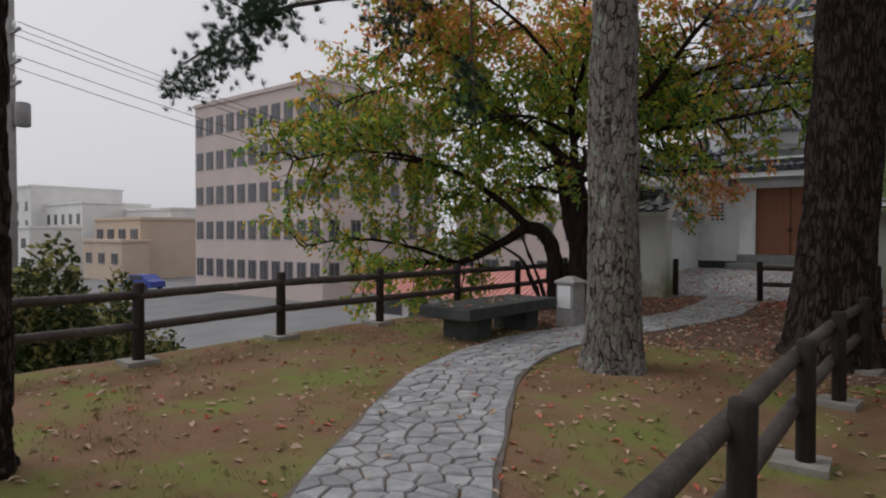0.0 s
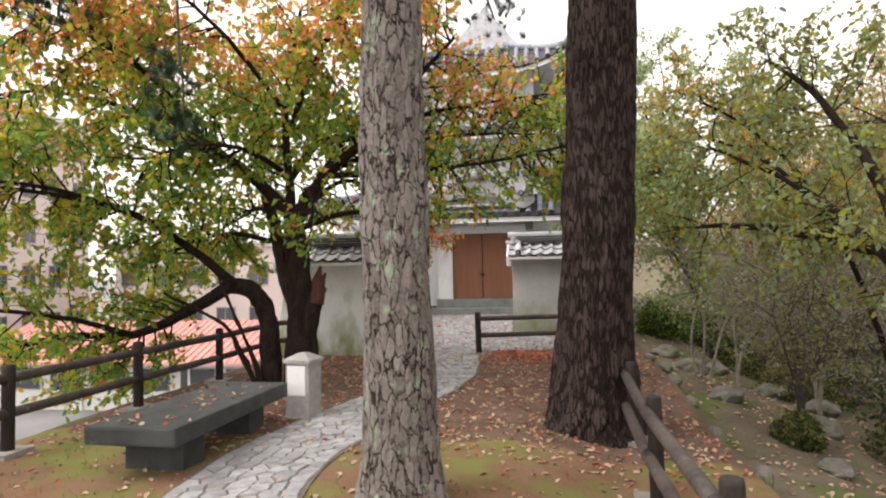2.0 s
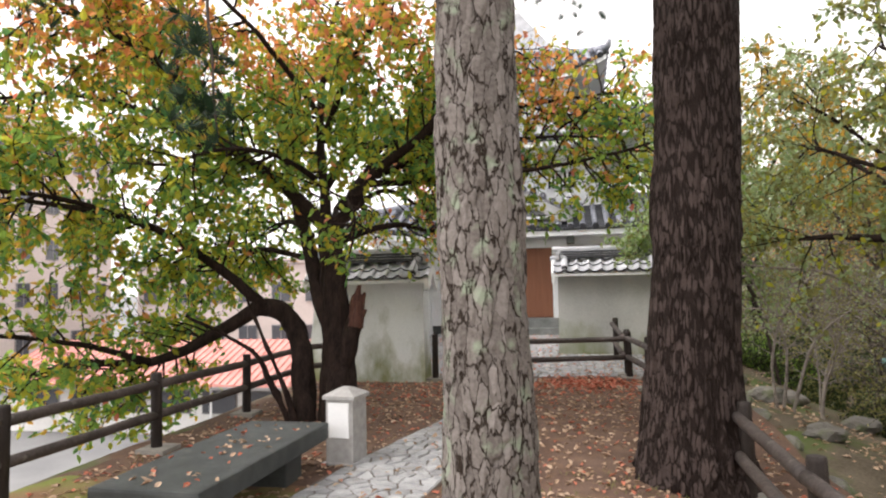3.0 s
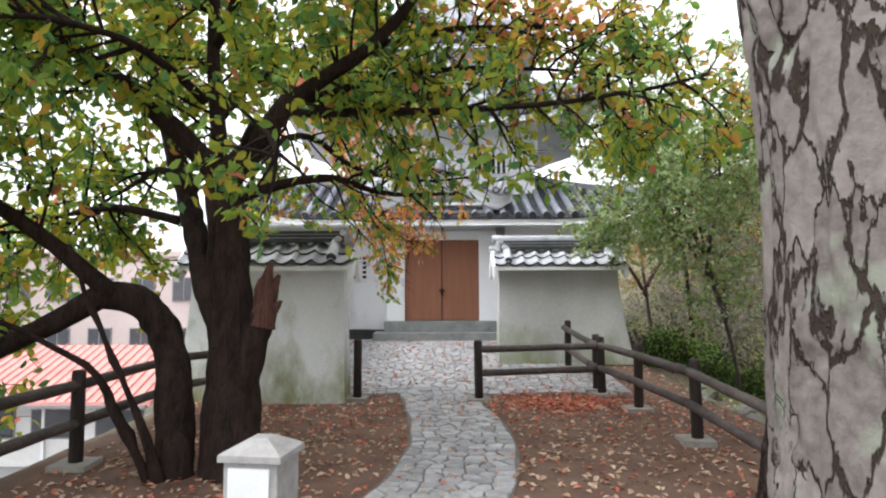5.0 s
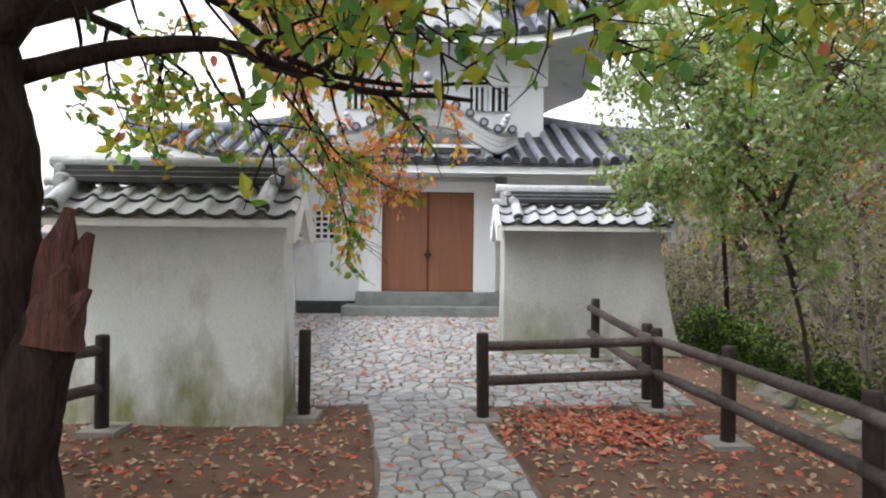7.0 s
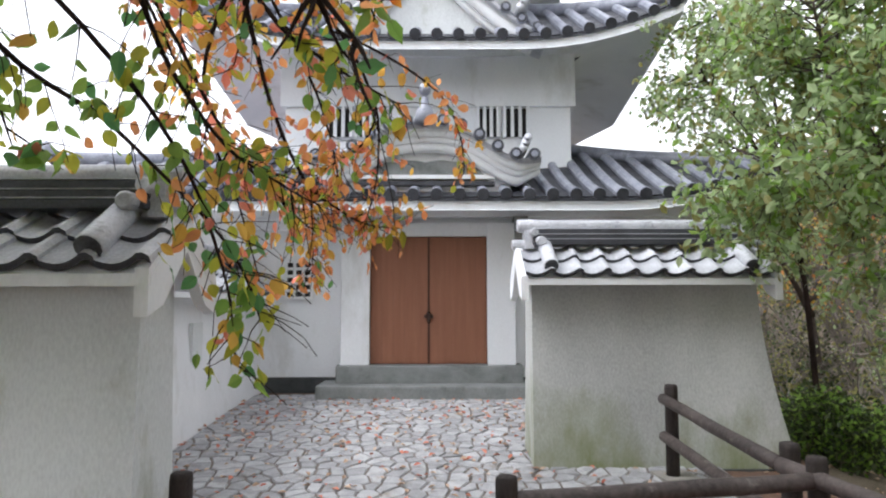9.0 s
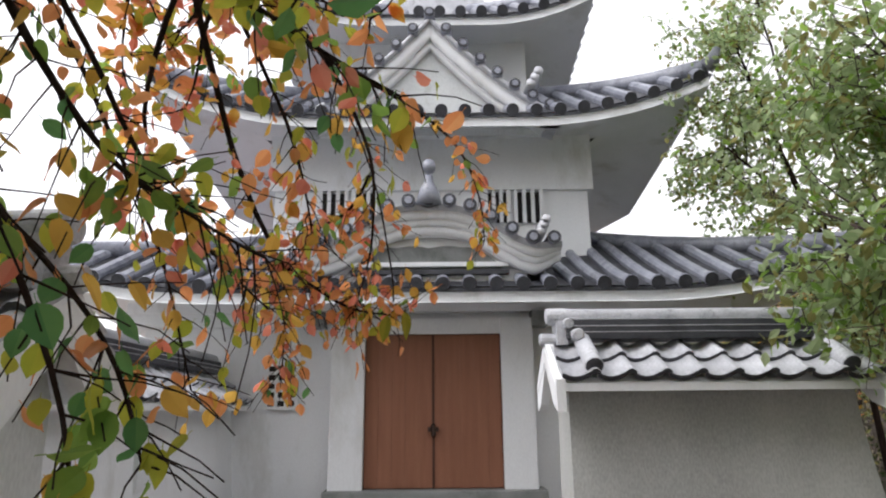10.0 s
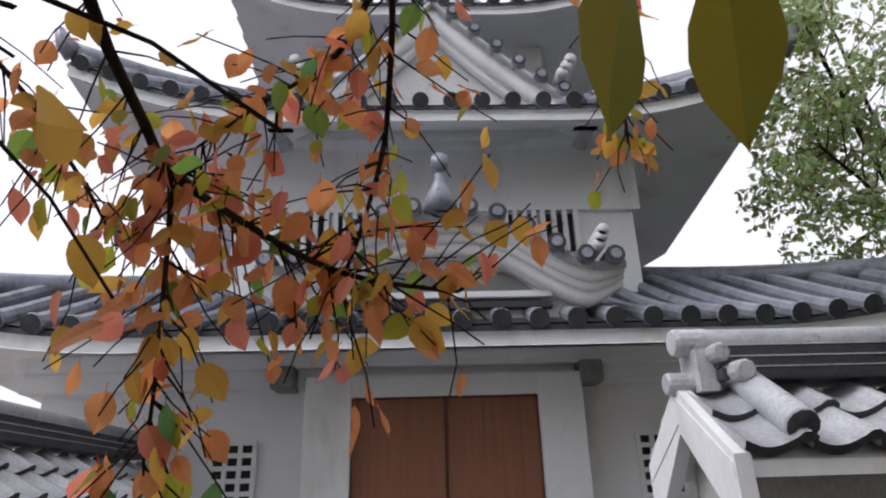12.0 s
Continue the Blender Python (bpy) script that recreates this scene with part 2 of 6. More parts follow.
M["bark_pale"] = bark_material("pale_pine_bark", (0.085, 0.071, 0.064), (0.27, 0.242, 0.228), (0.04, 0.029, 0.023), (15, 15, 5.2), 0.036, (0.25, 0.29, 0.22), 0.02)
M["bark_dark"] = bark_material("dark_pine_bark", (0.04, 0.028, 0.025), (0.085, 0.063, 0.058), (0.02, 0.013, 0.011), (24, 24, 4.2), 0.13, None, 0.028)
M["bark_cherry"] = material("cherry_bark", (0.009, 0.006, 0.005), (0.036, 0.023, 0.019), 8, 0.9, bump=0.7, fine=40, stretch=(1.5, 1.5, 0.35), spec=0.15)
M["bark_red"] = material("torn_wood", (0.03, 0.013, 0.01), (0.12, 0.05, 0.035), 12, 0.9, bump=0.9, stretch=(3, 3, 0.3))
M["twig_bank"] = material("brown_grey_twig", (0.11, 0.092, 0.08), (0.27, 0.235, 0.21), 8, 0.9, bump=0.2)
M["twig"] = material("grey_twig", (0.14, 0.115, 0.1), (0.33, 0.29, 0.26), 8, 0.9, bump=0.2)
M["twig_dark"] = material("dark_twig", (0.035, 0.026, 0.022), (0.08, 0.06, 0.05), 8, 0.9, bump=0.2)
M["rock"] = material("garden_rock", (0.1, 0.095, 0.085), (0.22, 0.205, 0.185), 4, 0.9, bump=0.8, patch=(0.11, 0.13, 0.06), patch_at=(0.5, 0.65), patch_scale=3)
M["pink_wall"] = material("pinkish_render", (0.52, 0.44, 0.41), (0.6, 0.51, 0.48), 0.6, 0.85, bump=0.05, fine=8)
M["pale_wall"] = material("pale_render", (0.66, 0.65, 0.63), (0.76, 0.75, 0.73), 0.6, 0.85, bump=0.05, fine=8)
M["beige_wall"] = material("beige_render", (0.5, 0.4, 0.31), (0.58, 0.47, 0.37), 0.6, 0.85, bump=0.05, fine=8)
M["pink_roof"] = material("pink_metal_roof", (0.55, 0.22, 0.19), (0.66, 0.31, 0.27), 1.5, 0.6, bump=0.05, fine=20)
M["glass_dark"] = material("dark_window_glass", (0.04, 0.045, 0.055), (0.09, 0.09, 0.1), 0.8, 0.12, bump=0, spec=0.6)
M["frame_grey"] = material("window_frame_metal", (0.2, 0.19, 0.19), (0.27, 0.26, 0.26), 4, 0.5, bump=0)
M["blue"] = material("blue_paint", (0.03, 0.05, 0.28), (0.05, 0.08, 0.36), 3, 0.35, bump=0)
M["tyre"] = material("tyre_rubber", (0.02, 0.02, 0.02), (0.04, 0.04, 0.04), 8, 0.8, bump=0.1)
M["concrete"] = material("pole_concrete", (0.2, 0.19, 0.185), (0.3, 0.29, 0.28), 3, 0.85, bump=0.1)
M["cable"] = material("black_cable", (0.03, 0.03, 0.032), (0.06, 0.06, 0.06), 8, 0.6, bump=0)
M["teal"] = material("teal_painted_metal", (0.12, 0.26, 0.27), (0.17, 0.32, 0.32), 8, 0.5, bump=0.1)
L = {}
L["green"] = leaf_material("green_leaf", (0.16, 0.3, 0.06), (0.34, 0.49, 0.1), 0.7)
L["deep"] = leaf_material("deep_green_leaf", (0.08, 0.22, 0.08), (0.17, 0.34, 0.11), 0.68)
L["lime"] = leaf_material("yellow_green_leaf", (0.36, 0.42, 0.05), (0.58, 0.53, 0.07), 0.7)
L["gold"] = leaf_material("golden_leaf", (0.6, 0.34, 0.06), (0.76, 0.47, 0.1), 0.7)
L["orange"] = leaf_material("orange_leaf", (0.7, 0.25, 0.09), (0.84, 0.41, 0.17), 0.7)
L["red"] = leaf_material("red_leaf", (0.68, 0.19, 0.12), (0.8, 0.32, 0.22), 0.7)
# dark olive: the dimness of a backlit leaf put into its colour
L["backlit"] = leaf_material("backlit_dark_leaf", (0.13, 0.15, 0.015), (0.33, 0.25, 0.03), 0.6)
L["maple"] = leaf_material("fresh_green_leaf", (0.28, 0.4, 0.18), (0.5, 0.58, 0.33), 0.7)
L["olive"] = leaf_material("olive_leaf", (0.2, 0.21, 0.07), (0.37, 0.34, 0.13))
L["pine"] = leaf_material("pine_needle", (0.014, 0.035, 0.02), (0.035, 0.07, 0.032), 0.15)
L["shrub"] = leaf_material("shrub_leaf", (0.025, 0.045, 0.015), (0.08, 0.1, 0.03), 0.25)
L["litter"] = leaf_material("fallen_leaf", (0.3, 0.18, 0.11), (0.62, 0.47, 0.35), 0.1, 0.8)
L["litter_red"] = leaf_material("fallen_red_leaf", (0.4, 0.09, 0.05), (0.6, 0.25, 0.17), 0.1, 0.8)
L["grass"] = leaf_material("grass_blade", (0.13, 0.15, 0.04), (0.27, 0.26, 0.09), 0.4)


# ---- mesh helpers ----
class Soup:
    """Vertices and faces gathered for one mesh; each face may carry a material slot."""

    def __init__(self):
        self.v, self.f, self.s = [], [], []

    def add(self, verts, faces, slot=0):
        b = len(self.v)
        self.v.extend(verts)
        self.f.extend([tuple(b + i for i in f) for f in faces])
        self.s.extend([slot] * len(faces))

    def box(self, x0, x1, y0, y1, z0, z1, slot=0):
        self.add([(x0, y0, z0), (x1, y0, z0), (x1, y1, z0), (x0, y1, z0), (x0, y0, z1), (x1, y0, z1), (x1, y1, z1), (x0, y1, z1)],
                 [(0, 3, 2, 1), (4, 5, 6, 7), (0, 1, 5, 4), (1, 2, 6, 5), (2, 3, 7, 6), (3, 0, 4, 7)], slot)

    def tube(self, pts, radii, sides=8, cap=True, slot=0):
        pts = [Vector(p) for p in pts]
        n = len(pts)
        rings, ref = [], None
        for i, p in enumerate(pts):
            d = (pts[min(i + 1, n - 1)] - pts[max(i - 1, 0)]).normalized()
            if ref is None:
                ref = d.orthogonal().normalized()
            ref = (ref - d * ref.dot(d)).normalized()
            o = d.cross(ref)
            r = radii[i]
            rings.append([tuple(p + (ref * math.cos(a) + o * math.sin(a)) * r) for a in (k * math.tau / sides for k in range(sides))])
        vs = [v for ring in rings for v in ring]
        fs = [(i * sides + k, i * sides + (k + 1) % sides, (i + 1) * sides + (k + 1) % sides, (i + 1) * sides + k) for i in range(n - 1) for k in range(sides)]
        if cap:
            fs += [tuple(reversed(range(sides))), tuple(range((n - 1) * sides, n * sides))]
        self.add(vs, fs, slot)

    def mesh(self, name, mats, smooth=False):
        me = bpy.data.meshes.new(name)
        me.from_pydata([tuple(v) for v in self.v], [], self.f)
        for m in mats if isinstance(mats, (list, tuple)) else [mats]:
            me.materials.append(m)
        me.polygons.foreach_set("material_index", self.s)
        if smooth:
            me.polygons.foreach_set("use_smooth", [True] * len(self.f))
        me.update()
        return me


def part(name, soup, mats, parent=None, label="", smooth=False, bevel=0.0):
    """Links a Soup, or a mesh, as one object, under a thing where one is given."""
    me = soup.mesh(name, mats, smooth) if isinstance(soup, Soup) else soup
    if bevel:
        bm = bmesh.new()
        bm.from_mesh(me)
        bmesh.ops.bevel(bm, geom=bm.edges[:], offset=bevel, segments=2, affect="EDGES", profile=0.7)
        bm.to_mesh(me)
        bm.free()
    ob = new(name, me)
    if parent:
        ob.parent = parent
    if label:
        tagged(ob, label)
    return ob


def thing(name, at, label, category, group="", kind="", turn=0):
    ob = new(name)
    ob.matrix_basis = pose(*at, 0, 0, turn)
    return tagged(ob, label, category, group, kind)


def box_part(name, dims, mat, parent=None, label="", bevel=0.006):
    s = Soup()
    s.box(*dims)
    return part(name, s, mat, parent, label, bevel=bevel)


def smoothstep(a, b, x):
    t = min(1.0, max(0.0, (x - a) / (b - a)))
    return t * t * (3 - 2 * t)


def ground_z(x, y):
    """Height of the ground: a terrace, a bank down to the road on one side and a garden hollow on the other."""
    z = 0.03 + 0.39 * smoothstep(13.6, 20.6, y) + 0.03 * noise.noise(Vector((x * 0.5, y * 0.5, 0)))
    if x > -2.2:
        z -= 0.18 * smoothstep(-2.2, -0.8, x) * (1 - smoothstep(9.5, 12.5, y))
    if x < -7.1:
        z += (-3.63 - z) * smoothstep(-7.1, -12.5, x) if y < 60 else (-3.63 - z)
    if x > 0.12:
        z += -0.3 * smoothstep(0.12, 0.5, x) - 0.75 * smoothstep(0.3, 4.0, x)
        z += 7.5 * smoothstep(5.5, 15, x) + 0.12 * noise.noise(Vector((x * 0.6, y * 0.6, 3)))
    return z


# ---- ground ----
def line(a, b, step):
    return [a + step * i for i in range(int(round((b - a) / step)) + 1)]


GX = [-1500, -700, -300, -150, -90, -60, -40, -28, -22, -18, -15, -13] + line(-12, 4, 0.16) + [4.5, 5, 5.6, 6.3, 7, 8, 9, 10, 11.5, 13, 15, 17, 19, 22, 40, 120, 500, 1500]
GY = [-1500, -600, -200, -80, -40, -25, -15, -10, -7, -5] + line(-4, 21, 0.16) + [21.5, 22, 23, 24, 26, 28, 31, 35, 40, 50, 59, 62, 80, 120, 200, 500, 1500]
s = Soup()
nx = len(GX)
gv = [(x, y, ground_z(x, y) + (0.012 * noise.noise(Vector((x * 5, y * 5, 1))) if -8 < x < 3 else 0)) for y in GY for x in GX]
gf, gs = [], []
for j in range(len(GY) - 1):
    for i in range(nx - 1):
        gf.append((j * nx + i, j * nx + i + 1, (j + 1) * nx + i + 1, (j + 1) * nx + i))
        x, y = GX[i] + 0.08, GY[j] + 0.08
        w = 0.5 * noise.noise(Vector((x * 1.3, y * 1.3, 7)))
        gs.append(3 if x < -12.4 else 2 if x > 0.15 or x < -7.4 + w else 1 if y > 7.6 + w else 0)
s.v, s.f, s.s = gv, gf, gs
ground = part("ground", s, [M["lawn"], M["earth"], M["woodland"], M["asphalt"]], smooth=True)
tagged(ground, "brown earth with worn green grass and a grey road below", "ground", kind="structure")

# ---- paving: crazy-paved path and forecourt ----
PATHLINE = [(0.6, -2.6), (-0.5, -1.0), (-1.45, 0.7), (-2.4, 2.15), (-3.12, 3.4), (-3.72, 4.5), (-4.05, 5.5), (-4.2, 6.6), (-4.08, 7.8), (-3.78, 9.2), (-3.52, 10.4), (-3.42, 11.6), (-3.5, 12.8), (-3.68, 14.2), (-3.75, 14.7)]
HALF = 0.53


def clip_poly(poly, n, d):
    """The part of a polygon where n.p <= d."""
    out = []
    for i in range(len(poly)):
        a, b = poly[i], poly[(i + 1) % len(poly)]
        da, db = n[0] * a[0] + n[1] * a[1] - d, n[0] * b[0] + n[1] * b[1] - d
        if da <= 0:
            out.append(a)
        if da * db < 0:
            t = da / (da - db)
            out.append((a[0] + (b[0] - a[0]) * t, a[1] + (b[1] - a[1]) * t))
    return out


def cells(x0, x1, y0, y1, size, seed, gap):
    """Irregular stones: a jittered lattice's cells, shrunk by half the joint."""
    r = random.Random(seed)
    nx_, ny_ = max(1, int((x1 - x0) / size)), max(1, int((y1 - y0) / size))
    pts = {}
    for i in range(nx_):
        for j in range(ny_):
            pts[i, j] = (x0 + (i + 0.5 + r.uniform(-0.42, 0.42)) * (x1 - x0) / nx_, y0 + (j + 0.5 + r.uniform(-0.42, 0.42)) * (y1 - y0) / ny_)
    polys = []
    for (i, j), p in pts.items():
        poly = [(x0, y0), (x1, y0), (x1, y1), (x0, y1)]
        for di in range(-2, 3):
            for dj in range(-2, 3):
                q = pts.get((i + di, j + dj))
                if q and (di or dj):
                    n_ = (q[0] - p[0], q[1] - p[1])
                    ln = math.hypot(*n_)
                    poly = clip_poly(poly, n_, n_[0] * (p[0] + q[0]) / 2 + n_[1] * (p[1] + q[1]) / 2 - gap / 2 * ln)
                    if len(poly) < 3:
                        break
            if len(poly) < 3:
                break
        if len(poly) >= 3:
            polys.append(poly)
    return polys


def spline(points, t):
    """Catmull-Rom through the points; t runs from 0 to len - 1."""
    i = min(int(t), len(points) - 2)
    f = t - i
    p = [Vector(points[max(0, min(len(points) - 1, k))]) for k in (i - 1, i, i + 1, i + 2)]
    return 0.5 * (2 * p[1] + (p[2] - p[0]) * f + (2 * p[0] - 5 * p[1] + 4 * p[2] - p[3]) * f * f + (3 * p[1] - p[0] - 3 * p[2] + p[3]) * f ** 3)


DENSE = [spline(PATHLINE, k * (len(PATHLINE) - 1) / 200) for k in range(201)]
CUM = [0.0]
for a_, b_ in zip(DENSE, DENSE[1:]):
    CUM.append(CUM[-1] + (b_ - a_).length)
LENGTH = CUM[-1]


def on_path(dist, side):
    k = min(199, max(0, int(np.searchsorted(CUM, dist)) - 1))
    f = (dist - CUM[k]) / (CUM[k + 1] - CUM[k])
    d = (DENSE[k + 1] - DENSE[k]).normalized()
    p = DENSE[k].lerp(DENSE[k + 1], f)
    return p.x + d.y * side, p.y - d.x * side


def slab(poly, drop, seed):
    """A worn flagstone: a flat top with chamfered edges, over the ground."""
    r = random.Random(seed)
    cx, cy = sum(p[0] for p in poly) / len(poly), sum(p[1] for p in poly) / len(poly)
    lift = 0.024 + r.uniform(-0.006, 0.006)
    tx, ty = r.uniform(-0.02, 0.02), r.uniform(-0.02, 0.02)
    n = len(poly)
    v = [(x, y, ground_z(x, y) - 0.03) for x, y in poly]
    v += [(x, y, ground_z(x, y) + lift - 0.01 + tx * (x - cx) + ty * (y - cy)) for x, y in poly]
    v += [(cx + (x - cx) * 0.9, cy + (y - cy) * 0.9, ground_z(x, y) + lift + tx * (x - cx) + ty * (y - cy)) for x, y in poly]
    f = [tuple(2 * n + i for i in range(n))]
    for i in range(n):
        k = (i + 1) % n
        f += [(i, k, n + k, n + i), (n + i, n + k, 2 * n + k, 2 * n + i)]
    return v, f


s = Soup()
bed = [on_path(LENGTH * k / 150, side) for k in range(151) for side in (-HALF - 0.03, HALF + 0.03)]
s.add([(x, y, ground_z(x, y) + 0.012) for x, y in bed], [(2 * k, 2 * k + 1, 2 * k + 3, 2 * k + 2) for k in range(150)])
path = part("path", s, M["mortar"])
tagged(path, "winding crazy-paved path of grey flagstones", "path", kind="structure")
PATH_POLYS = [[on_path(min(max(p[1], 0.0), LENGTH - 0.01), p[0] + 0.015 * math.sin(p[1] * 5)) for p in poly] for poly in cells(-HALF, HALF, 0, LENGTH, 0.15, 5, 0.016)]
COURT = (-6.3, -0.75, 14.55, 20.4)
s = Soup()
cxs, cys = line(COURT[0], COURT[1], 0.185), line(COURT[2], COURT[3], 0.195)
s.add([(x, y, ground_z(x, y) + 0.01) for y in cys for x in cxs], [(j * len(cxs) + i, j * len(cxs) + i + 1, (j + 1) * len(cxs) + i + 1, (j + 1) * len(cxs) + i) for j in range(len(cys) - 1) for i in range(len(cxs) - 1)])
forecourt = part("pavement_forecourt", s, M["mortar"])
tagged(forecourt, "forecourt paved with irregular pale grey stones", "pavement", kind="structure")
s = Soup()
COURT_POLYS = sorted(cells(*COURT, 0.175, 9, 0.022), key=lambda poly: poly[0][1])
for k, poly in enumerate(COURT_POLYS[290:]):
    s.add(*slab(poly, 0, k))
ob = part("paving_stones", s, M["flag"], forecourt)
tagged(ob, "irregular pale grey paving stones", kind="stuff")


# ---- garden walls with tiled copings ----
def sweep_tile(width, depth, r=0.045):
    """One wavy pan tile: thick, with a rolled edge; lies along +y upwards."""
    s = Soup()
    n = 10
    top, bot = [], []
    for i in range(n + 1):
        x = width * 1.08 * i / n
        u = i / n
        z = -0.032 * math.sin(math.pi * min(u / 0.68, 1)) if u < 0.68 else 0.034 * math.sin(math.pi * (u - 0.68) / 0.32 * 0.9)
        top.append((x, z))
    v = []
    for y, up in ((0, 0.035), (depth, 0.0)):
        v += [(x, y, z + up) for x, z in top]
        v += [(x, y, z + up - (0.042 if y == 0 else 0.024)) for x, z in top]
    w = n + 1
    f, fe = [], []
    for i in range(n):
        f.append((i, i + 1, 2 * w + i + 1, 2 * w + i))
        f.append((w + i, 3 * w + i, 3 * w + i + 1, w + i + 1))
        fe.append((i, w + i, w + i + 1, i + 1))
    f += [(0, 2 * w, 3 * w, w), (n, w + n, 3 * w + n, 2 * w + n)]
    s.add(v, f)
    # front edge near-black: shade under each tile put into its colour
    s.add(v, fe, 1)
    return s.mesh("tile", [M["kawara"], M["kawara_dark_shade"]], False)


TILE = sweep_tile(0.272, 0.3)
ROLL = Soup()
ROLL.tube([(0, 0, 0), (0, 0.02, 0), (0, 0.62, 0)], [0.07, 0.075, 0.07], 12)
# end discs take the dark slot, shade put into their colour
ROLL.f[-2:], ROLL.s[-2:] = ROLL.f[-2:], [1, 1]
ROLL = ROLL.mesh("end_roll", [M["kawara"], M["kawara_dark_shade"]], True)


def coping(parent, x0, x1, yc, z_eave, z_ridge, half, ends=(True, True)):
    """A little tiled roof along x over a wall: pan tiles on both slopes, stacked ridge, rolls and white gables at its ends."""
    rise = z_ridge - 0.27 - z_eave
    ang = math.atan2(rise, half)
    ln = math.hypot(rise, half)
    s = Soup()
    for y_s in (-1, 1):
        s.add([(x0, yc + y_s * half, z_eave - 0.05), (x1, yc + y_s * half, z_eave - 0.05), (x1, yc, z_eave + rise - 0.03), (x0, yc, z_eave + rise - 0.03),
               (x0, yc + y_s * half, z_eave - 0.11), (x1, yc + y_s * half, z_eave - 0.11), (x1, yc, z_eave + rise - 0.16), (x0, yc, z_eave + rise - 0.16)],
              [(0, 1, 2, 3), (4, 5, 6, 7), (0, 1, 5, 4), (0, 3, 7, 4), (1, 2, 6, 5)])
    part("eave_board", s, M["white"], parent, "white plastered eaves")
    n = max(1, int(round((x1 - x0 - 0.1) / 0.272)))
    rows = max(2, int(round(ln / 0.26)))
    for y_s in (-1, 1):
        for r in range(rows):
            for c in range(n):
                d = (r * ln / rows) - 0.03
                t = new("tile", TILE)
                t.parent = parent
                m = Matrix.Translation((x0 + 0.05 + 0.272 * c if y_s < 0 else x0 + 0.05 + 0.272 * (c + 1), yc + y_s * (half - d * math.cos(ang)), z_eave + d * math.sin(ang) + 0.012))
                t.matrix_basis = m @ pose(0, 0, 0, 0, 0, 0 if y_s < 0 else 180) @ pose(0, 0, 0, math.degrees(ang), 0, random.uniform(-0.8, 0.8))
    top = z_eave + rise
    for k, (hw, h) in enumerate(((0.17, 0.055), (0.15, 0.05), (0.13, 0.05))):
        s = Soup()
        z = top + 0.02 + k * 0.058
        s.box(x0 + 0.18, x1 - 0.18, yc - hw, yc + hw, z, z + h)
        part("ridge_course", s, M["kawara_dark_shade"], parent, bevel=0.012)
        s = Soup()
        s.box(x0 + 0.2, x1 - 0.2, yc - hw - 0.003, yc + hw + 0.003, z + h, z + h + 0.006)
        part("ridge_joint", s, M["kawara"], parent)
    s = Soup()
    s.tube([(x0 + 0.1, yc, top + 0.22), (x0 + 0.16, yc, top + 0.22), (x1 - 0.16, yc, top + 0.22), (x1 - 0.1, yc, top + 0.22)], [0.06, 0.075, 0.075, 0.06], 12)
    part("ridge_roll", s, M["kawara"], parent, "rounded pale grey ridge tiles", smooth=True)
    for xe, on, sx in ((x0, ends[0], 1), (x1, ends[1], -1)):
        if not on:
            continue
        s = Soup()
        s.box(*sorted((xe + sx * 0.1, xe + sx * 0.19)), yc - 0.1, yc + 0.1, top - 0.02, top + 0.18)
        s.tube([(xe + sx * 0.03, yc, top + 0.23), (xe + sx * 0.05, yc, top + 0.23), (xe + sx * 0.2, yc, top + 0.23)], [0.06, 0.07, 0.07], 14)
        for y_s in (-1, 1):
            s.tube([(xe + sx * 0.19, yc, top + 0.15), (xe + sx * 0.19, yc + y_s * 0.17, top + 0.15), (xe + sx * 0.19, yc + y_s * 0.18, top + 0.15)], [0.046, 0.046, 0.035], 10)
            s.tube([(xe + sx * 0.25, yc, top + 0.06), (xe + sx * 0.25, yc + y_s * 0.25, top + 0.05), (xe + sx * 0.25, yc + y_s * 0.26, top + 0.05)], [0.05, 0.05, 0.038], 10)
        s.tube([(xe - sx * 0.03, yc, top + 0.03), (xe - sx * 0.02, yc, top + 0.03), (xe + sx * 0.26, yc, top + 0.03)], [0.046, 0.054, 0.05], 12)
        part("ridge_end_tile", s, M["kawara"], parent, "stacked pale grey ridge end tiles")
        for y_s in (-1, 1):
            e = new("end_roll", ROLL)
            e.parent = parent
            e.matrix_basis = Matrix.Translation((xe + sx * 0.3, yc + y_s * (half + 0.03), z_eave + 0.075)) @ pose(0, 0, 0, 0, 0, 0 if y_s < 0 else 180) @ pose(0, 0, 0, math.degrees(ang), 0, 0)
            e.scale = (1, (ln - 0.02) / 0.62, 1)
        s = Soup()
        th = 0.07
        for y_s in (-1, 1):
            a = [(yc + y_s * (half + 0.012), z_eave - 0.26), (yc + y_s * (half - 0.16), z_eave - 0.2), (yc, top - 0.2), (yc, top + 0.02), (yc + y_s * (half + 0.012), z_eave - 0.02)]
            s.add([(xe + sx * 0.005, y, z) for y, z in a] + [(xe + sx * (th + 0.005), y, z) for y, z in a],
                  [(0, 1, 2, 3, 4), (9, 8, 7, 6, 5), (0, 5, 6, 1), (1, 6, 7, 2), (4, 3, 8, 9), (0, 4, 9, 5)])
        part("bargeboard", s, M["white"], parent, "white plastered gable board")


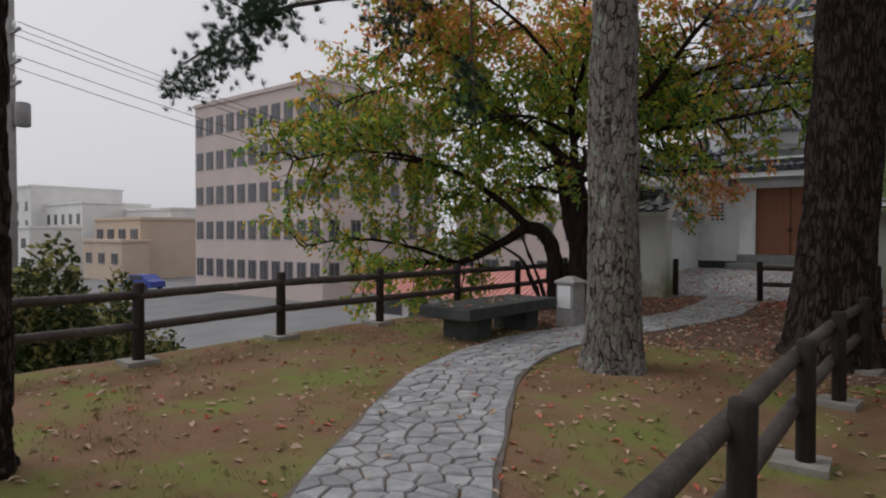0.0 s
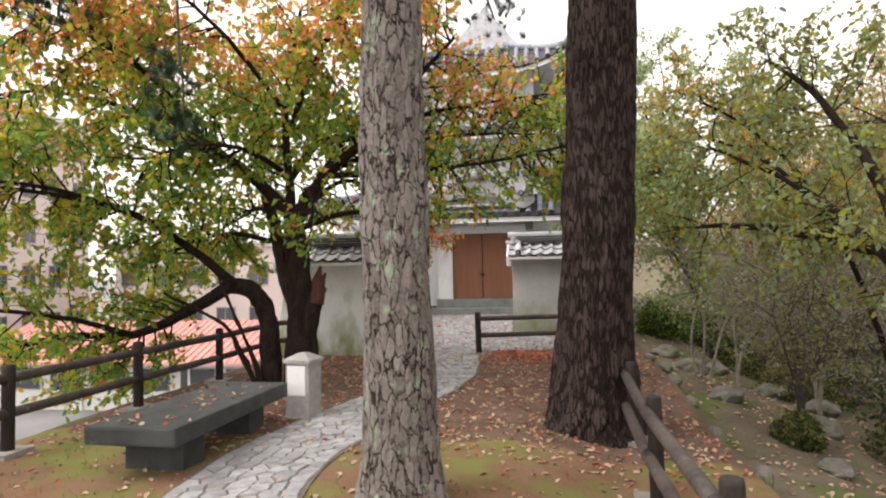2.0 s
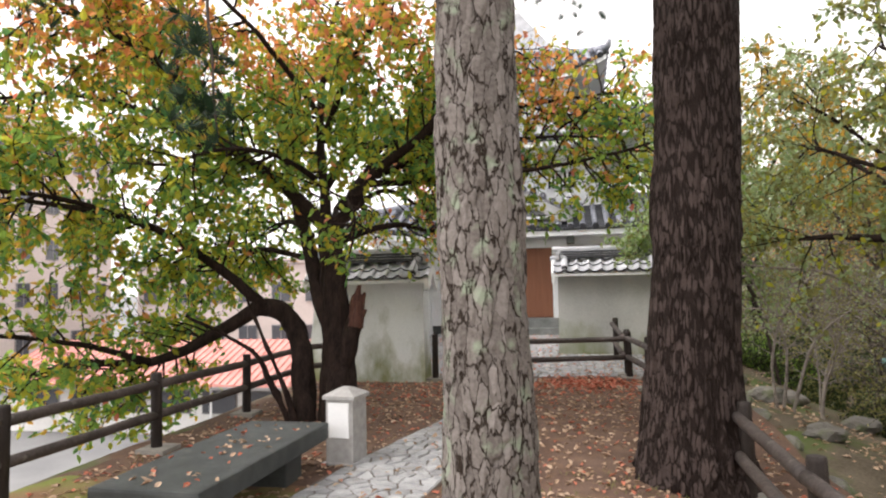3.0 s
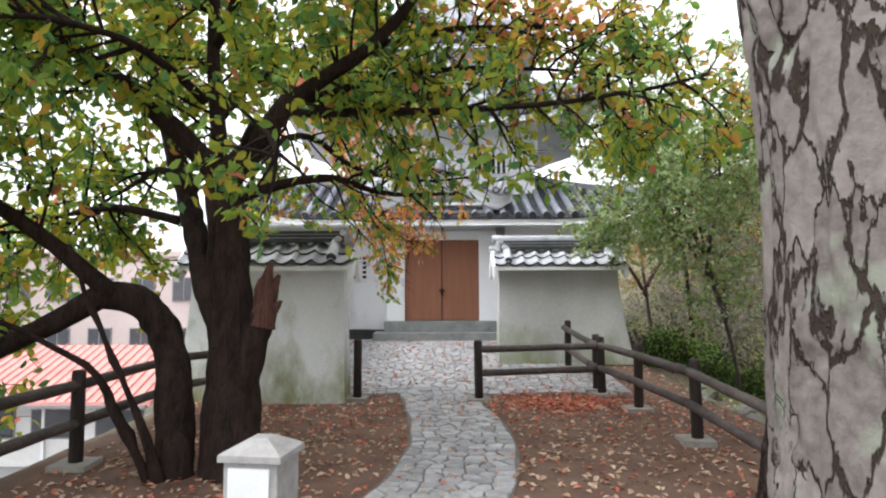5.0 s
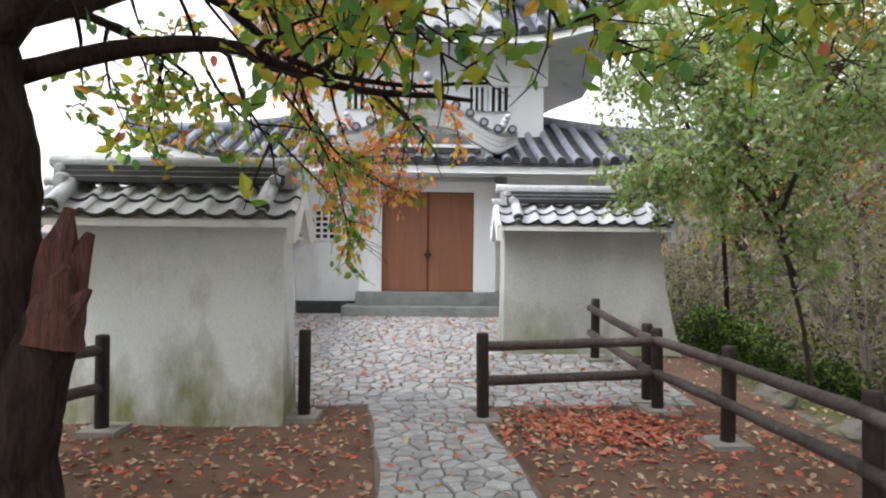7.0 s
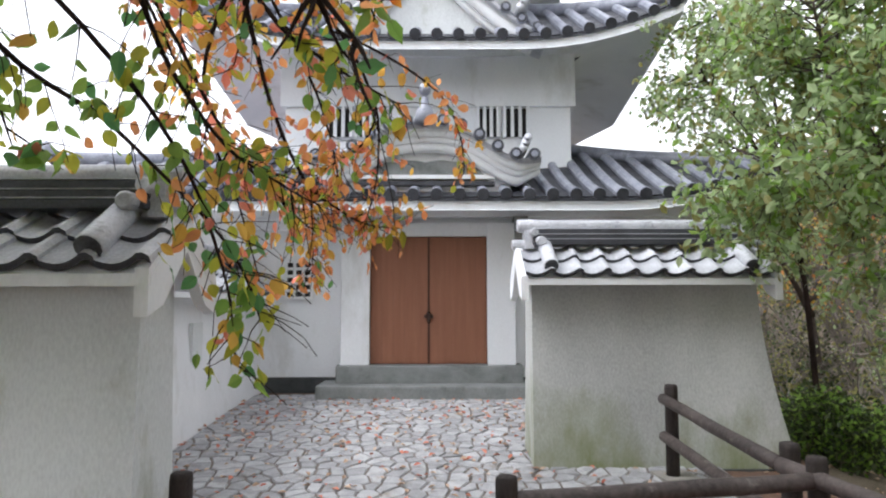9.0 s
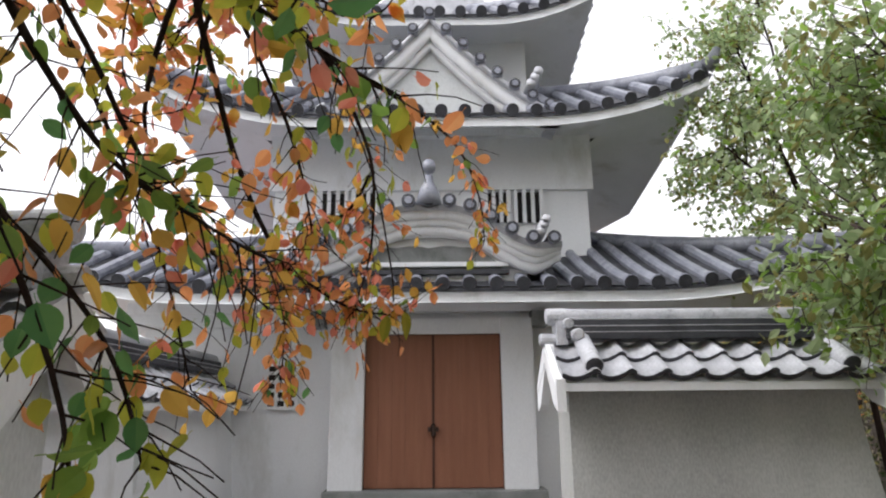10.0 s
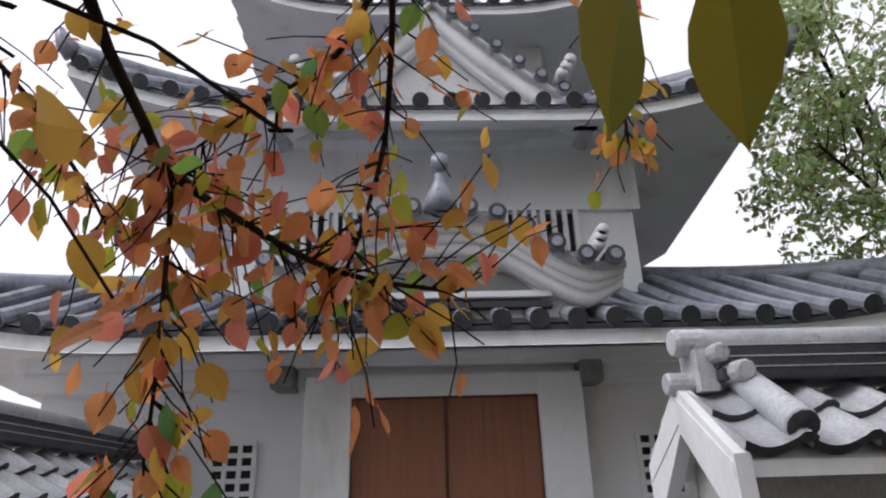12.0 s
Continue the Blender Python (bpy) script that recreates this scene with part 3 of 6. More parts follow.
def battered_wall(name, x0, x1, y0, y1, top, label, batter, over=0.2, ends=(True, True), coat="plaster"):
    """A short plastered wall that leans inwards to its top, under a tiled coping. batter: how far front, back and both ends lean."""
    ob = tagged(new(name), label, "wall", kind="structure")
    bf, bb, bl, br = batter
    zb = min(ground_z(x, y) for x in (x0, x1) for y in (y0, y1)) - 0.08
    s = Soup()
    n = 12
    rings = []
    for i in range(n + 1):
        t = i / n
        c = 1 - (1 - t) ** 1.6
        rings.append([(x0 + bl * c, y0 + bf * c), (x1 - br * c, y0 + bf * c), (x1 - br * c, y1 - bb * c), (x0 + bl * c, y1 - bb * c)])
    for i, ring in enumerate(rings):
        z = zb + (top - zb) * i / n
        s.v += [(x, y, z) for x, y in ring]
    for i in range(n):
        for k in range(4):
            s.f.append((4 * i + k, 4 * i + (k + 1) % 4, 4 * i + 4 + (k + 1) % 4, 4 * i + 4 + k))
    yc = (y0 + bf + y1 - bb) / 2
    s.f.append((4 * n, 4 * n + 1, 4 * n + 2, 4 * n + 3))
    for xx, sgn in ((x0 + bl, 1), (x1 - br, -1)):
        b = len(s.v)
        s.v += [(xx, y0 + bf, top), (xx, y1 - bb, top), (xx, yc, top + 0.35), (xx + sgn * 0.3, yc, top + 0.35)]
        s.f += [(b, b + 1, b + 2)]
    s.s = [0] * len(s.f)
    part("wall_body", s, M[coat], ob)
    # low dark strip around the foot of the wall
    s = Soup()
    s.box(x0 - 0.02, x1 + 0.02, y0 - 0.02, y1 + 0.02, zb - 0.1, zb + 0.1)
    part("wall_footing", s, M["bench"], ob, "dark base course")
    coping(ob, x0 + bl - over, x1 - br + over, yc, top + 0.09, top + 0.66, (y1 - y0 - bf - bb) / 2 + 0.24, ends)
    return ob


battered_wall("wall_west", -7.45, -5.0, 13.8, 14.42, 1.92, "short off-white plastered wall with green stains and grey tiled coping", (0.13, 0.08, 0.22, 0.04), 0.16)
battered_wall("wall_east", -2.56, 0.05, 16.85, 17.55, 2.02, "short greyish plastered wall with moss stains and tiled coping", (0.14, 0.08, 0.02, 0.3), 0.14, coat="plaster_grey")
court = tagged(new("wall_court"), "long white plastered wall with a dark tiled coping", "wall", kind="structure")
s = Soup()
s.add([(-7.1, 14.4, -0.1), (-6.28, 14.4, -0.1), (-6.28, 20.9, -0.1), (-7.1, 20.9, -0.1), (-6.95, 14.4, 1.9), (-6.45, 14.4, 1.9), (-6.45, 20.9, 1.9), (-6.95, 20.9, 1.9)],
      [(0, 1, 5, 4), (1, 2, 6, 5), (2, 3, 7, 6), (3, 0, 4, 7), (4, 5, 6, 7)])
part("wall_body", s, M["white"], court)
s = Soup()
s.box(-6.41, -6.36, 18.0, 18.3, 1.15, 1.6)
part("loophole", s, M["plaster"], court, "small blind loophole", bevel=0.005)
rot = tagged(new("coping"), "dark grey tiled coping")
rot.parent = court
coping(rot, -3.2, 3.2, 0, 2.0, 2.62, 0.52, (False, False))
rot.matrix_basis = pose(-6.7, 17.6, 0, 0, 0, 90)


# ---- castle keep ----
CX = -3.69
keep = thing("castle_keep", (0, 0, 0), "white plastered castle tower with stacked curved grey tiled roofs", "castle")


def hip_roof(parent, x0, x1, y0, y1, ze, run, a, b, lift, reach, over, rolls=("front", "right", "left")):
    """A curved hipped roof whose corners sweep up: pan-tile deck, cover-tile rolls, white eaves and soffit, hip ridges."""
    def place(side, u, r, dz=0.0):
        n_ = (x1 - x0) if side in ("front", "back") else (y1 - y0)
        d = min(u, n_ - u)
        along = max(0.0, d - r)
        sweep = max(0.0, 1 - along / reach) ** 2 if side in ("front", "back") else max(0.0, 1 - 2 * along / n_)
        z = ze + lift * sweep * (1 - max(r, 0.0) / run) + a * r + b * r * r + dz
        return {"front": (x0 + u, y0 + r, z), "back": (x0 + u, y1 - r, z), "right": (x1 - r, y0 + u, z), "left": (x0 + r, y0 + u, z)}[side]

    roof = tagged(new("roof"), "grey kawara tiled roof with upswept corners")
    roof.parent = parent
    deck, soffit, edge = Soup(), Soup(), Soup()
    for side in ("front", "right", "left", "back"):
        n_ = (x1 - x0) if side in ("front", "back") else (y1 - y0)
        cols = int(round(n_ / 0.33))
        us = [n_ * i / (cols * 2) for i in range(cols * 2 + 1)]
        for soup, dz, far in ((deck, 0.0, run), (soffit, -0.2, over + 0.15)):
            vs, k = [], 8
            for u in us:
                top = min(far, u, n_ - u)
                for j in range(k + 1):
                    step = 0.02 if soup is deck and j % 2 else 0.0
                    p = place(side, u, top * j / k, dz + step)
                    if soup is soffit:
                        p = (p[0], p[1], ze + (p[2] - ze) * (1 - 0.75 * (top * j / k) / far))
                    vs.append(p)
            soup.add(vs, [(i * (k + 1) + j, i * (k + 1) + j + 1, (i + 1) * (k + 1) + j + 1, (i + 1) * (k + 1) + j) for i in range(len(us) - 1) for j in range(k)])
        vs = []
        for u in us:
            for dz, r in ((-0.02, 0.0), (-0.07, 0.0), (-0.07, 0.04), (-0.2, 0.04)):
                rr = min(r, u, n_ - u)
                vs.append(place(side, u, rr, dz))
        edge.add(vs, [(i * 4 + j, i * 4 + j + 1, i * 4 + 5 + j, i * 4 + 4 + j) for i in range(len(us) - 1) for j in range(3)])
        edge.s[-len(us) * 3 + 3:] = [1 if j == 0 else 0 for i in range(len(us) - 1) for j in range(3)]
        if side in rolls:
            for i in range(cols):
                u = n_ * (i + 0.5) / cols
                top = min(run, u, n_ - u)
                if top < 0.12:
                    continue
                s_ = Soup()
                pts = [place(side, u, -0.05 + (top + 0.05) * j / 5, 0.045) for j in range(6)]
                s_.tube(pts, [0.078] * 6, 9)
                # roll ends coloured dark, as shaded faces
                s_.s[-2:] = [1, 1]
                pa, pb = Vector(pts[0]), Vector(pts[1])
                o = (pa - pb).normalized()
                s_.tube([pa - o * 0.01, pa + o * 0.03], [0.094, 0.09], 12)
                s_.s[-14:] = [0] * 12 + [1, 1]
                part("cover_tile", s_, [M["kawara_keep"], M["kawara_dark_shade"]], roof, smooth=False)
    # deck coloured near-black for the shade between the rolls
    part("tile_deck", deck, M["kawara_dark_shade"], roof, smooth=False)
    part("soffit", soffit, M["white"], roof, "white plastered soffit", smooth=True)
    part("eave_edge", edge, [M["white"], M["kawara_dark_shade"]], roof, "white eaves moulding")
    for side, last in (("front", False), ("front", True), ("back", False), ("back", True)):
        n_ = x1 - x0
        pts = [place(side, (n_ - d if last else d), d, 0.09) for d in [0.02 + (run - 0.02) * j / 8 for j in range(9)]]
        s_ = Soup()
        s_.tube(pts, [0.13, 0.13, 0.12, 0.12, 0.12, 0.12, 0.12, 0.12, 0.12], 10)
        o = (Vector(pts[0]) - Vector(pts[1])).normalized()
        s_.tube([Vector(pts[0]), Vector(pts[0]) + o * 0.12 + Vector((0, 0, 0.1)), Vector(pts[0]) + o * 0.2 + Vector((0, 0, 0.26))], [0.13, 0.1, 0.05], 8)
        part("hip_ridge", s_, M["kawara_keep"], roof, "ridge of rounded tiles", smooth=True)
    return place


def wall_box(name, x0, x1, y0, y1, z0, z1, label=""):
    s_ = Soup()
    s_.box(x0, x1, y0, y1, z0, z1)
    return part(name, s_, M["white"], keep, label)


wall_box("lower_wall", -7.75, 0.37, 20.8, 27.5, 0.2, 3.5)
s = Soup()
s.box(-7.85, 0.47, 20.72, 20.84, 0.2, 0.66)
part("base_course", s, M["bench"], keep, "dark stone base course", bevel=0.01)
hip_roof(keep, -9.0, 1.62, 19.5, 28.8, 3.36, 2.8, 0.34, 0.045, 0.45, 2.6, 1.3)
wall_box("upper_wall", -6.17, -1.2, 21.3, 27.2, 3.9, 5.25)
wall_box("upper_band", -6.25, -1.12, 21.22, 27.28, 5.25, 6.3)
hip_roof(keep, -7.72, 0.34, 19.98, 28.3, 5.95, 2.3, 0.45, 0.08, 0.62, 2.6, 1.25)
wall_box("top_wall", -5.4, -2.0, 21.9, 26.5, 6.3, 8.3)
hip_roof(keep, -6.4, -1.0, 20.75, 27.6, 8.1, 2.0, 0.5, 0.1, 0.5, 1.8, 1.1)
s = Soup()
s.add([(-4.9, 22.6, 9.4), (-2.4, 22.6, 9.4), (-2.4, 25.7, 9.4), (-4.9, 25.7, 9.4), (-3.65, 22.6, 10.9), (-3.65, 25.7, 10.9)], [(0, 1, 4), (1, 2, 5, 4), (2, 3, 5), (3, 0, 4, 5)])
part("top_gable", s, M["kawara"], keep)
# cornice under the lower eaves, with bracket ends
for y0_, z0_, z1_ in ((20.62, 3.02, 3.22), (20.5, 3.2, 3.36)):
    s = Soup()
    s.box(-7.9, 0.5, y0_, 20.82, z0_, z1_)
    part("cornice", s, M["white"], keep, bevel=0.015)
for x in (-5.25, -2.2):
    s = Soup()
    s.box(x - 0.11, x + 0.11, 20.35, 20.7, 2.98, 3.2)
    part("bracket", s, M["stone"], keep, "weathered grey bracket end", bevel=0.02)
# doorway
for x0_, x1_ in ((-5.03, -4.58), (-2.74, -2.3)):
    s = Soup()
    s.box(x0_, x1_, 20.42, 20.81, 0.4, 3.1)
    part("door_pier", s, M["white"], keep, "bright white door pier", bevel=0.015)
s = Soup()
s.box(-4.58, -2.74, 20.46, 20.81, 2.89, 3.1)
part("door_lintel", s, M["white"], keep)
gate = tagged(new("door_1"), "closed double door of reddish-brown boards", "door", kind="structure")
for x0_, x1_ in ((-4.575, -3.672), (-3.648, -2.745)):
    leaf = box_part("door_leaf", (x0_, x1_, 20.55, 20.62, 0.89, 2.885), M["door"], gate)
    xs_ = [x0_ + (x1_ - x0_) * k / 5 for k in range(6)]
    for xa, xb in zip(xs_, xs_[1:]):
        box_part("board", (xa + 0.001, xb - 0.001, 20.538, 20.552, 0.9, 2.875), M["door"], leaf, bevel=0.0015)
box_part("meeting_strip", (-3.675, -3.645, 20.52, 20.6, 0.89, 2.885), M["door_dark"], gate)
box_part("latch", (-3.73, -3.59, 20.49, 20.53, 1.6, 1.66), M["iron"], gate, "dark iron latch", 0.008)
s = Soup()
s.tube([(-3.66, 20.5, 1.56), (-3.66, 20.47, 1.56), (-3.66, 20.47, 1.68), (-3.66, 20.5, 1.68)], [0.03] * 4, 8)
part("lock", s, M["iron"], gate, "small dark padlock")
for dims in ((-4.6, -4.575, 20.5, 20.6, 0.86, 2.9), (-2.745, -2.72, 20.5, 20.6, 0.86, 2.9), (-4.6, -2.72, 20.5, 20.6, 2.885, 2.91)):
    box_part("door_frame", dims, M["door_dark"], gate, bevel=0.003)
steps = thing("stone_steps", (0, 0, 0), "two broad worn grey stone steps before the door", "steps")
box_part("lower_step", (-5.32, -2.1, 19.95, 20.75, 0.3, 0.62), M["stone"], steps, bevel=0.03)
box_part("upper_step", (-5.08, -2.2, 20.3, 20.75, 0.6, 0.885), M["stone"], steps, bevel=0.03)
# pierced wall grilles; a near-black box on the wall paints the dark holes
for xa in (-5.98, -1.72):
    gr = tagged(new("vent_grille"), "square pierced wall grille with dark holes")
    gr.parent = keep
    s = Soup()
    s.box(xa, xa + 0.44, 20.76, 20.79, 1.93, 2.5)
    part("backing", s, M["hole_shade"], gr)
    for k in range(4):
        s = Soup()
        x = xa - 0.01 + k * 0.14
        s.box(x, x + 0.04, 20.72, 20.785, 1.9, 2.52)
        part("bar", s, M["white"], gr)
    for k in range(6):
        s = Soup()
        z = 1.9 + k * 0.118
        s.box(xa, xa + 0.44, 20.725, 20.78, z, z + 0.045)
        part("slat", s, M["white"], gr)
# barred windows of the upper storey; a near-black box paints the dark inside
for xa, xb in ((-2.82, -2.47), (-2.36, -1.95), (-5.43, -5.02), (-4.91, -4.56)):
    win = tagged(new("window"), "dark barred window in white plaster")
    win.parent = keep
    s = Soup()
    s.box(xa, xb, 21.27, 21.31, 4.72, 5.22)
    part("opening", s, M["hole_shade"], win)
    for k in range(4):
        x = xa + (xb - xa) * (k + 0.0) / 3
        s = Soup()
        s.box(x - 0.028, x + 0.028, 21.2, 21.29, 4.7, 5.24)
        part("bar", s, M["white"], win, bevel=0.006)


# curved gable over the door
def bell(dx):
    return 3.86 + 0.56 * math.exp(-(abs(dx) / 1.0) ** 3) + 0.05 * smoothstep(1.3, 1.7, abs(dx))


gable = tagged(new("curved_gable"), "undulating gable with white boards and round tile ends")
gable.parent = keep
xs_ = [-1.68 + 3.36 * i / 40 for i in range(41)]
s = Soup()
for y in (19.5, 21.32):
    for up in (0.02, -0.05):
        s.v += [(CX + x, y, bell(x) + up) for x in xs_]
n = 41
for i in range(40):
    s.f += [(i, i + 1, 2 * n + i + 1, 2 * n + i), (n + i, n + i + 1, 3 * n + i + 1, 3 * n + i), (i, i + 1, n + i + 1, n + i)]
s.s = [0] * len(s.f)
part("roof_sheet", s, M["kawara"], gable, smooth=True)
for y0_, y1_, t0, t1 in ((19.56, 19.7, -0.05, -0.16), (19.6, 19.74, -0.16, -0.24), (19.64, 19.78, -0.24, -0.36)):
    s = Soup()
    for y in (y0_, y1_):
        for t in (t0, t1):
            s.v += [(CX + x, y, bell(x) + t * (1 if abs(x) < 1.35 else max(0.4, 1 - (abs(x) - 1.35) * 1.5))) for x in xs_]
    for i in range(40):
        s.f += [(i, n + i, n + i + 1, i + 1), (n + i, 3 * n + i, 3 * n + i + 1, n + i + 1)]
    s.s = [0] * len(s.f)
    part("bargeboard", s, M["white"], gable, "curved white plastered board", smooth=True)
s = Soup()
m_ = [x for x in xs_ if abs(x) < 1.3]
s.v = [(CX + x, 19.8, 3.4) for x in m_] + [(CX + x, 19.8, bell(x) - 0.3) for x in m_]
s.f = [(i, i + 1, len(m_) + i + 1, len(m_) + i) for i in range(len(m_) - 1)]
s.s = [0] * len(s.f)
part("tympanum", s, M["white"], gable)
s = Soup()
m_ = [x for x in xs_ if abs(x) < 0.95]
s.v = [(CX + x, 19.77, 3.6) for x in m_] + [(CX + x, 19.77, min(bell(x) - 0.42, 3.92) + 0.03 * abs(math.sin(x * 7))) for x in m_]
s.v = [(x, y, max(z, 3.6)) for x, y, z in s.v]
s.f = [(i, i + 1, len(m_) + i + 1, len(m_) + i) for i in range(len(m_) - 1)]
s.s = [0] * len(s.f)
part("carved_panel", s, M["stone"], gable, "dark carved panel")
for z in (3.56, 3.66):
    box_part("beam", (CX - 1.02, CX + 1.02, 19.7, 19.8, z, z + 0.06), M["kawara_dark_shade"] if z < 3.6 else M["white"], gable)
for k in range(-6, 7):
    x = k * 0.262
    s = Soup()
    z = bell(x) + 0.055
    s.tube([(CX + x, 19.42, z), (CX + x, 19.47, z), (CX + x, 21.3, z)], [0.088, 0.09, 0.07], 12)
    s.s[-2:] = [1, 1]
    s.tube([(CX + x, 19.405, z), (CX + x, 19.425, z)], [0.05, 0.05], 10)
    part("cover_tile", s, [M["kawara_keep"], M["kawara_dark_shade"]], gable, smooth=False)
s = Soup()
s.tube([(CX, 19.5, 4.52), (CX, 21.3, 4.52)], [0.15, 0.15], 12)
part("ridge", s, M["kawara"], gable, smooth=True)
s = Soup()
s.tube([(CX, 19.45, 4.42), (CX, 19.45, 4.6), (CX, 19.45, 4.72), (CX, 19.45, 4.8)], [0.17, 0.12, 0.06, 0.05], 10)
s.tube([(CX, 19.38, 4.92), (CX, 19.5, 4.92)], [0.085, 0.085], 14)
part("ridge_end_tile", s, M["kawara_keep"], gable, "moulded tile with a round crest", smooth=True)
for sx in (-1, 1):
    for k in range(3):
        s = Soup()
        s.tube([(CX + sx * (1.42 + 0.03 * k), 19.4, 4.05 + 0.075 * k), (CX + sx * (1.42 + 0.03 * k), 19.9, 4.05 + 0.075 * k)], [0.06, 0.06], 10)
        part("corner_roll", s, M["kawara"], gable, smooth=True)

# triangular dormer gable on the second roof
dormer = tagged(new("dormer_gable"), "triangular gable with white boards and tiled verges")
dormer.parent = keep


def verge(dx):
    t = abs(dx) / 1.95
    return 7.75 - 1.62 * (1 - (1 - t) ** 1.35 * 1.0) if t < 1 else 6.13


xs_ = [-1.95 + 3.9 * i / 40 for i in range(41)]
for name, y0_, y1_, t0, t1, mat in (("roof_sheet", 20.35, 22.2, 0.04, -0.04, "kawara"), ("bargeboard", 20.42, 20.52, -0.04, -0.3, "white"), ("inner_board", 20.5, 20.6, -0.3, -0.42, "white")):
    s = Soup()
    for y in (y0_, y1_):
        for t in (t0, t1):
            s.v += [(CX + x, y, max(6.0, verge(x) + t)) for x in xs_]
    for i in range(40):
        s.f += [(i, n + i, n + i + 1, i + 1), (n + i, 3 * n + i, 3 * n + i + 1, n + i + 1), (i, i + 1, 2 * n + i + 1, 2 * n + i)]
    s.s = [0] * len(s.f)
    part(name, s, M[mat], dormer, smooth=True)
s = Soup()
s.v = [(CX + x, 20.62, 5.9) for x in xs_] + [(CX + x, 20.62, max(5.9, verge(x) - 0.35)) for x in xs_]
s.f = [(i, i + 1, n + i + 1, n + i) for i in range(40)]
s.s = [0] * 40
part("tympanum", s, M["plaster"], dormer)
for k in range(-7, 8):
    x = k * 0.255
    s = Soup()
    z = verge(x) + 0.07
    s.tube([(CX + x, 20.28, z), (CX + x, 20.34, z), (CX + x, 22.0, z)], [0.085, 0.088, 0.07], 12)
    s.s[-2:] = [1, 1]
    s.tube([(CX + x, 20.265, z), (CX + x, 20.285, z)], [0.05, 0.05], 10)
    part("cover_tile", s, [M["kawara_keep"], M["kawara_dark_shade"]], dormer)
for sx in (-1, 1):
    for k in range(3):
        s = Soup()
        s.tube([(CX + sx * (1.5 + 0.06 * k), 20.2, 6.55 + 0.1 * k), (CX + sx * (1.5 + 0.06 * k), 20.7, 6.55 + 0.1 * k)], [0.07, 0.07], 10)
        part("corner_roll", s, M["kawara"], dormer, smooth=True)


# ---- fences ----
POST = Soup()
POST.tube([(0, 0, -0.2), (0, 0, 0.84), (0, 0, 0.87), (0, 0, 0.875)], [0.062, 0.06, 0.055, 0.04], 14)
POST = POST.mesh("post", M["fence"], True)
FOOT = Soup()
FOOT.box(-0.17, 0.17, -0.17, 0.17, -0.1, 0.05)
FOOT = FOOT.mesh("footing", M["footing"])


def fence(posts, label, ext=(0, 0), feet=True, beside=0.0):
    """Round dark posts with two log rails, each on a concrete footing; beside: how far the rails stand to the left of the posts."""
    ob = thing("fence", (0, 0, 0), label, "fence")
    pts = []
    for x, y in posts:
        z = ground_z(x, y)
        p = new("post", POST)
        p.parent = ob
        p.matrix_basis = pose(x, y, z, random.uniform(-1, 1), random.uniform(-1, 1), random.uniform(0, 360))
        if feet:
            f = part("footing", FOOT, None, ob, "weathered concrete footing")
            f.matrix_basis = pose(x + random.uniform(-0.03, 0.03), y, z, 0, 0, random.uniform(-8, 8))
        pts.append(Vector((x, y, z)))
    for k, (a, b) in enumerate(zip(pts, pts[1:])):
        d = (b - a).normalized()
        off = Vector((-d.y, d.x, 0)) * beside
        for h in (0.74, 0.4):
            s_ = Soup()
            pa = a - d * (ext[0] if k == 0 else 0) + Vector((0, 0, h))
            pb = b + d * (ext[1] if k == len(pts) - 2 else 0) + Vector((0, 0, h))
            m = 8
            line_ = [pa.lerp(pb, j / m) + Vector((0, 0, 0.006 * noise.noise(Vector((j * 0.7, k * 3, h))))) for j in range(m + 1)]
            line_ = [p + off for p in line_]
            s_.tube(line_, [0.05 + 0.004 * noise.noise(Vector((j * 0.9, k, h * 9))) for j in range(m + 1)], 12)
            part("rail", s_, M["rail"], ob, smooth=True)
    return ob


fence([(-6.8, -1.4), (-6.82, 0.8), (-6.83, 2.88), (-6.93, 4.8), (-6.88, 6.6), (-6.9, 8.6), (-6.95, 10.7), (-6.9, 12.7), (-6.55, 13.55)], "dark brown log fence with two rails along a drop")
fence([(-0.76, 2.5), (-0.82, 4.5), (-0.85, 6.5), (-0.8, 8.3), (-0.82, 10.0), (-0.92, 11.65), (-1.04, 13.27), (-1.25, 14.67), (-1.32, 16.55)], "dark log fence with two round rails beside the garden", (1.78, 0), beside=0.075)
fence([(-1.25, 14.36), (-3.1, 14.05)], "short dark log barrier before the forecourt", (0, 0.06))
b_ = fence([(-4.86, 14.08)], "single dark round post beside the wall")
b_.name = "bollard"
tagged(b_, category="post")

# ---- stone bench and lantern ----
bench = thing("stone_bench", (-5.16, 7.15, 0.03), "low dark grey stone slab bench", "bench", turn=-1)
box_part("seat", (-0.43, 0.43, -1.1, 1.1, 0.29, 0.45), M["bench"], bench, "dark slab with fallen leaves", 0.025)
for y0_ in (-0.75, 0.45):
    box_part("leg", (-0.3, 0.28, y0_, y0_ + 0.34, -0.08, 0.29), M["bench"], bench, bevel=0.015)
lamp = thing("garden_lantern", (-4.62, 8.5, -0.0), "square grey stone marker with a white sheet on its side", "lantern", turn=-8)
box_part("body", (-0.155, 0.155, -0.155, 0.155, -0.05, 0.68), M["granite"], lamp, bevel=0.012)
s = Soup()
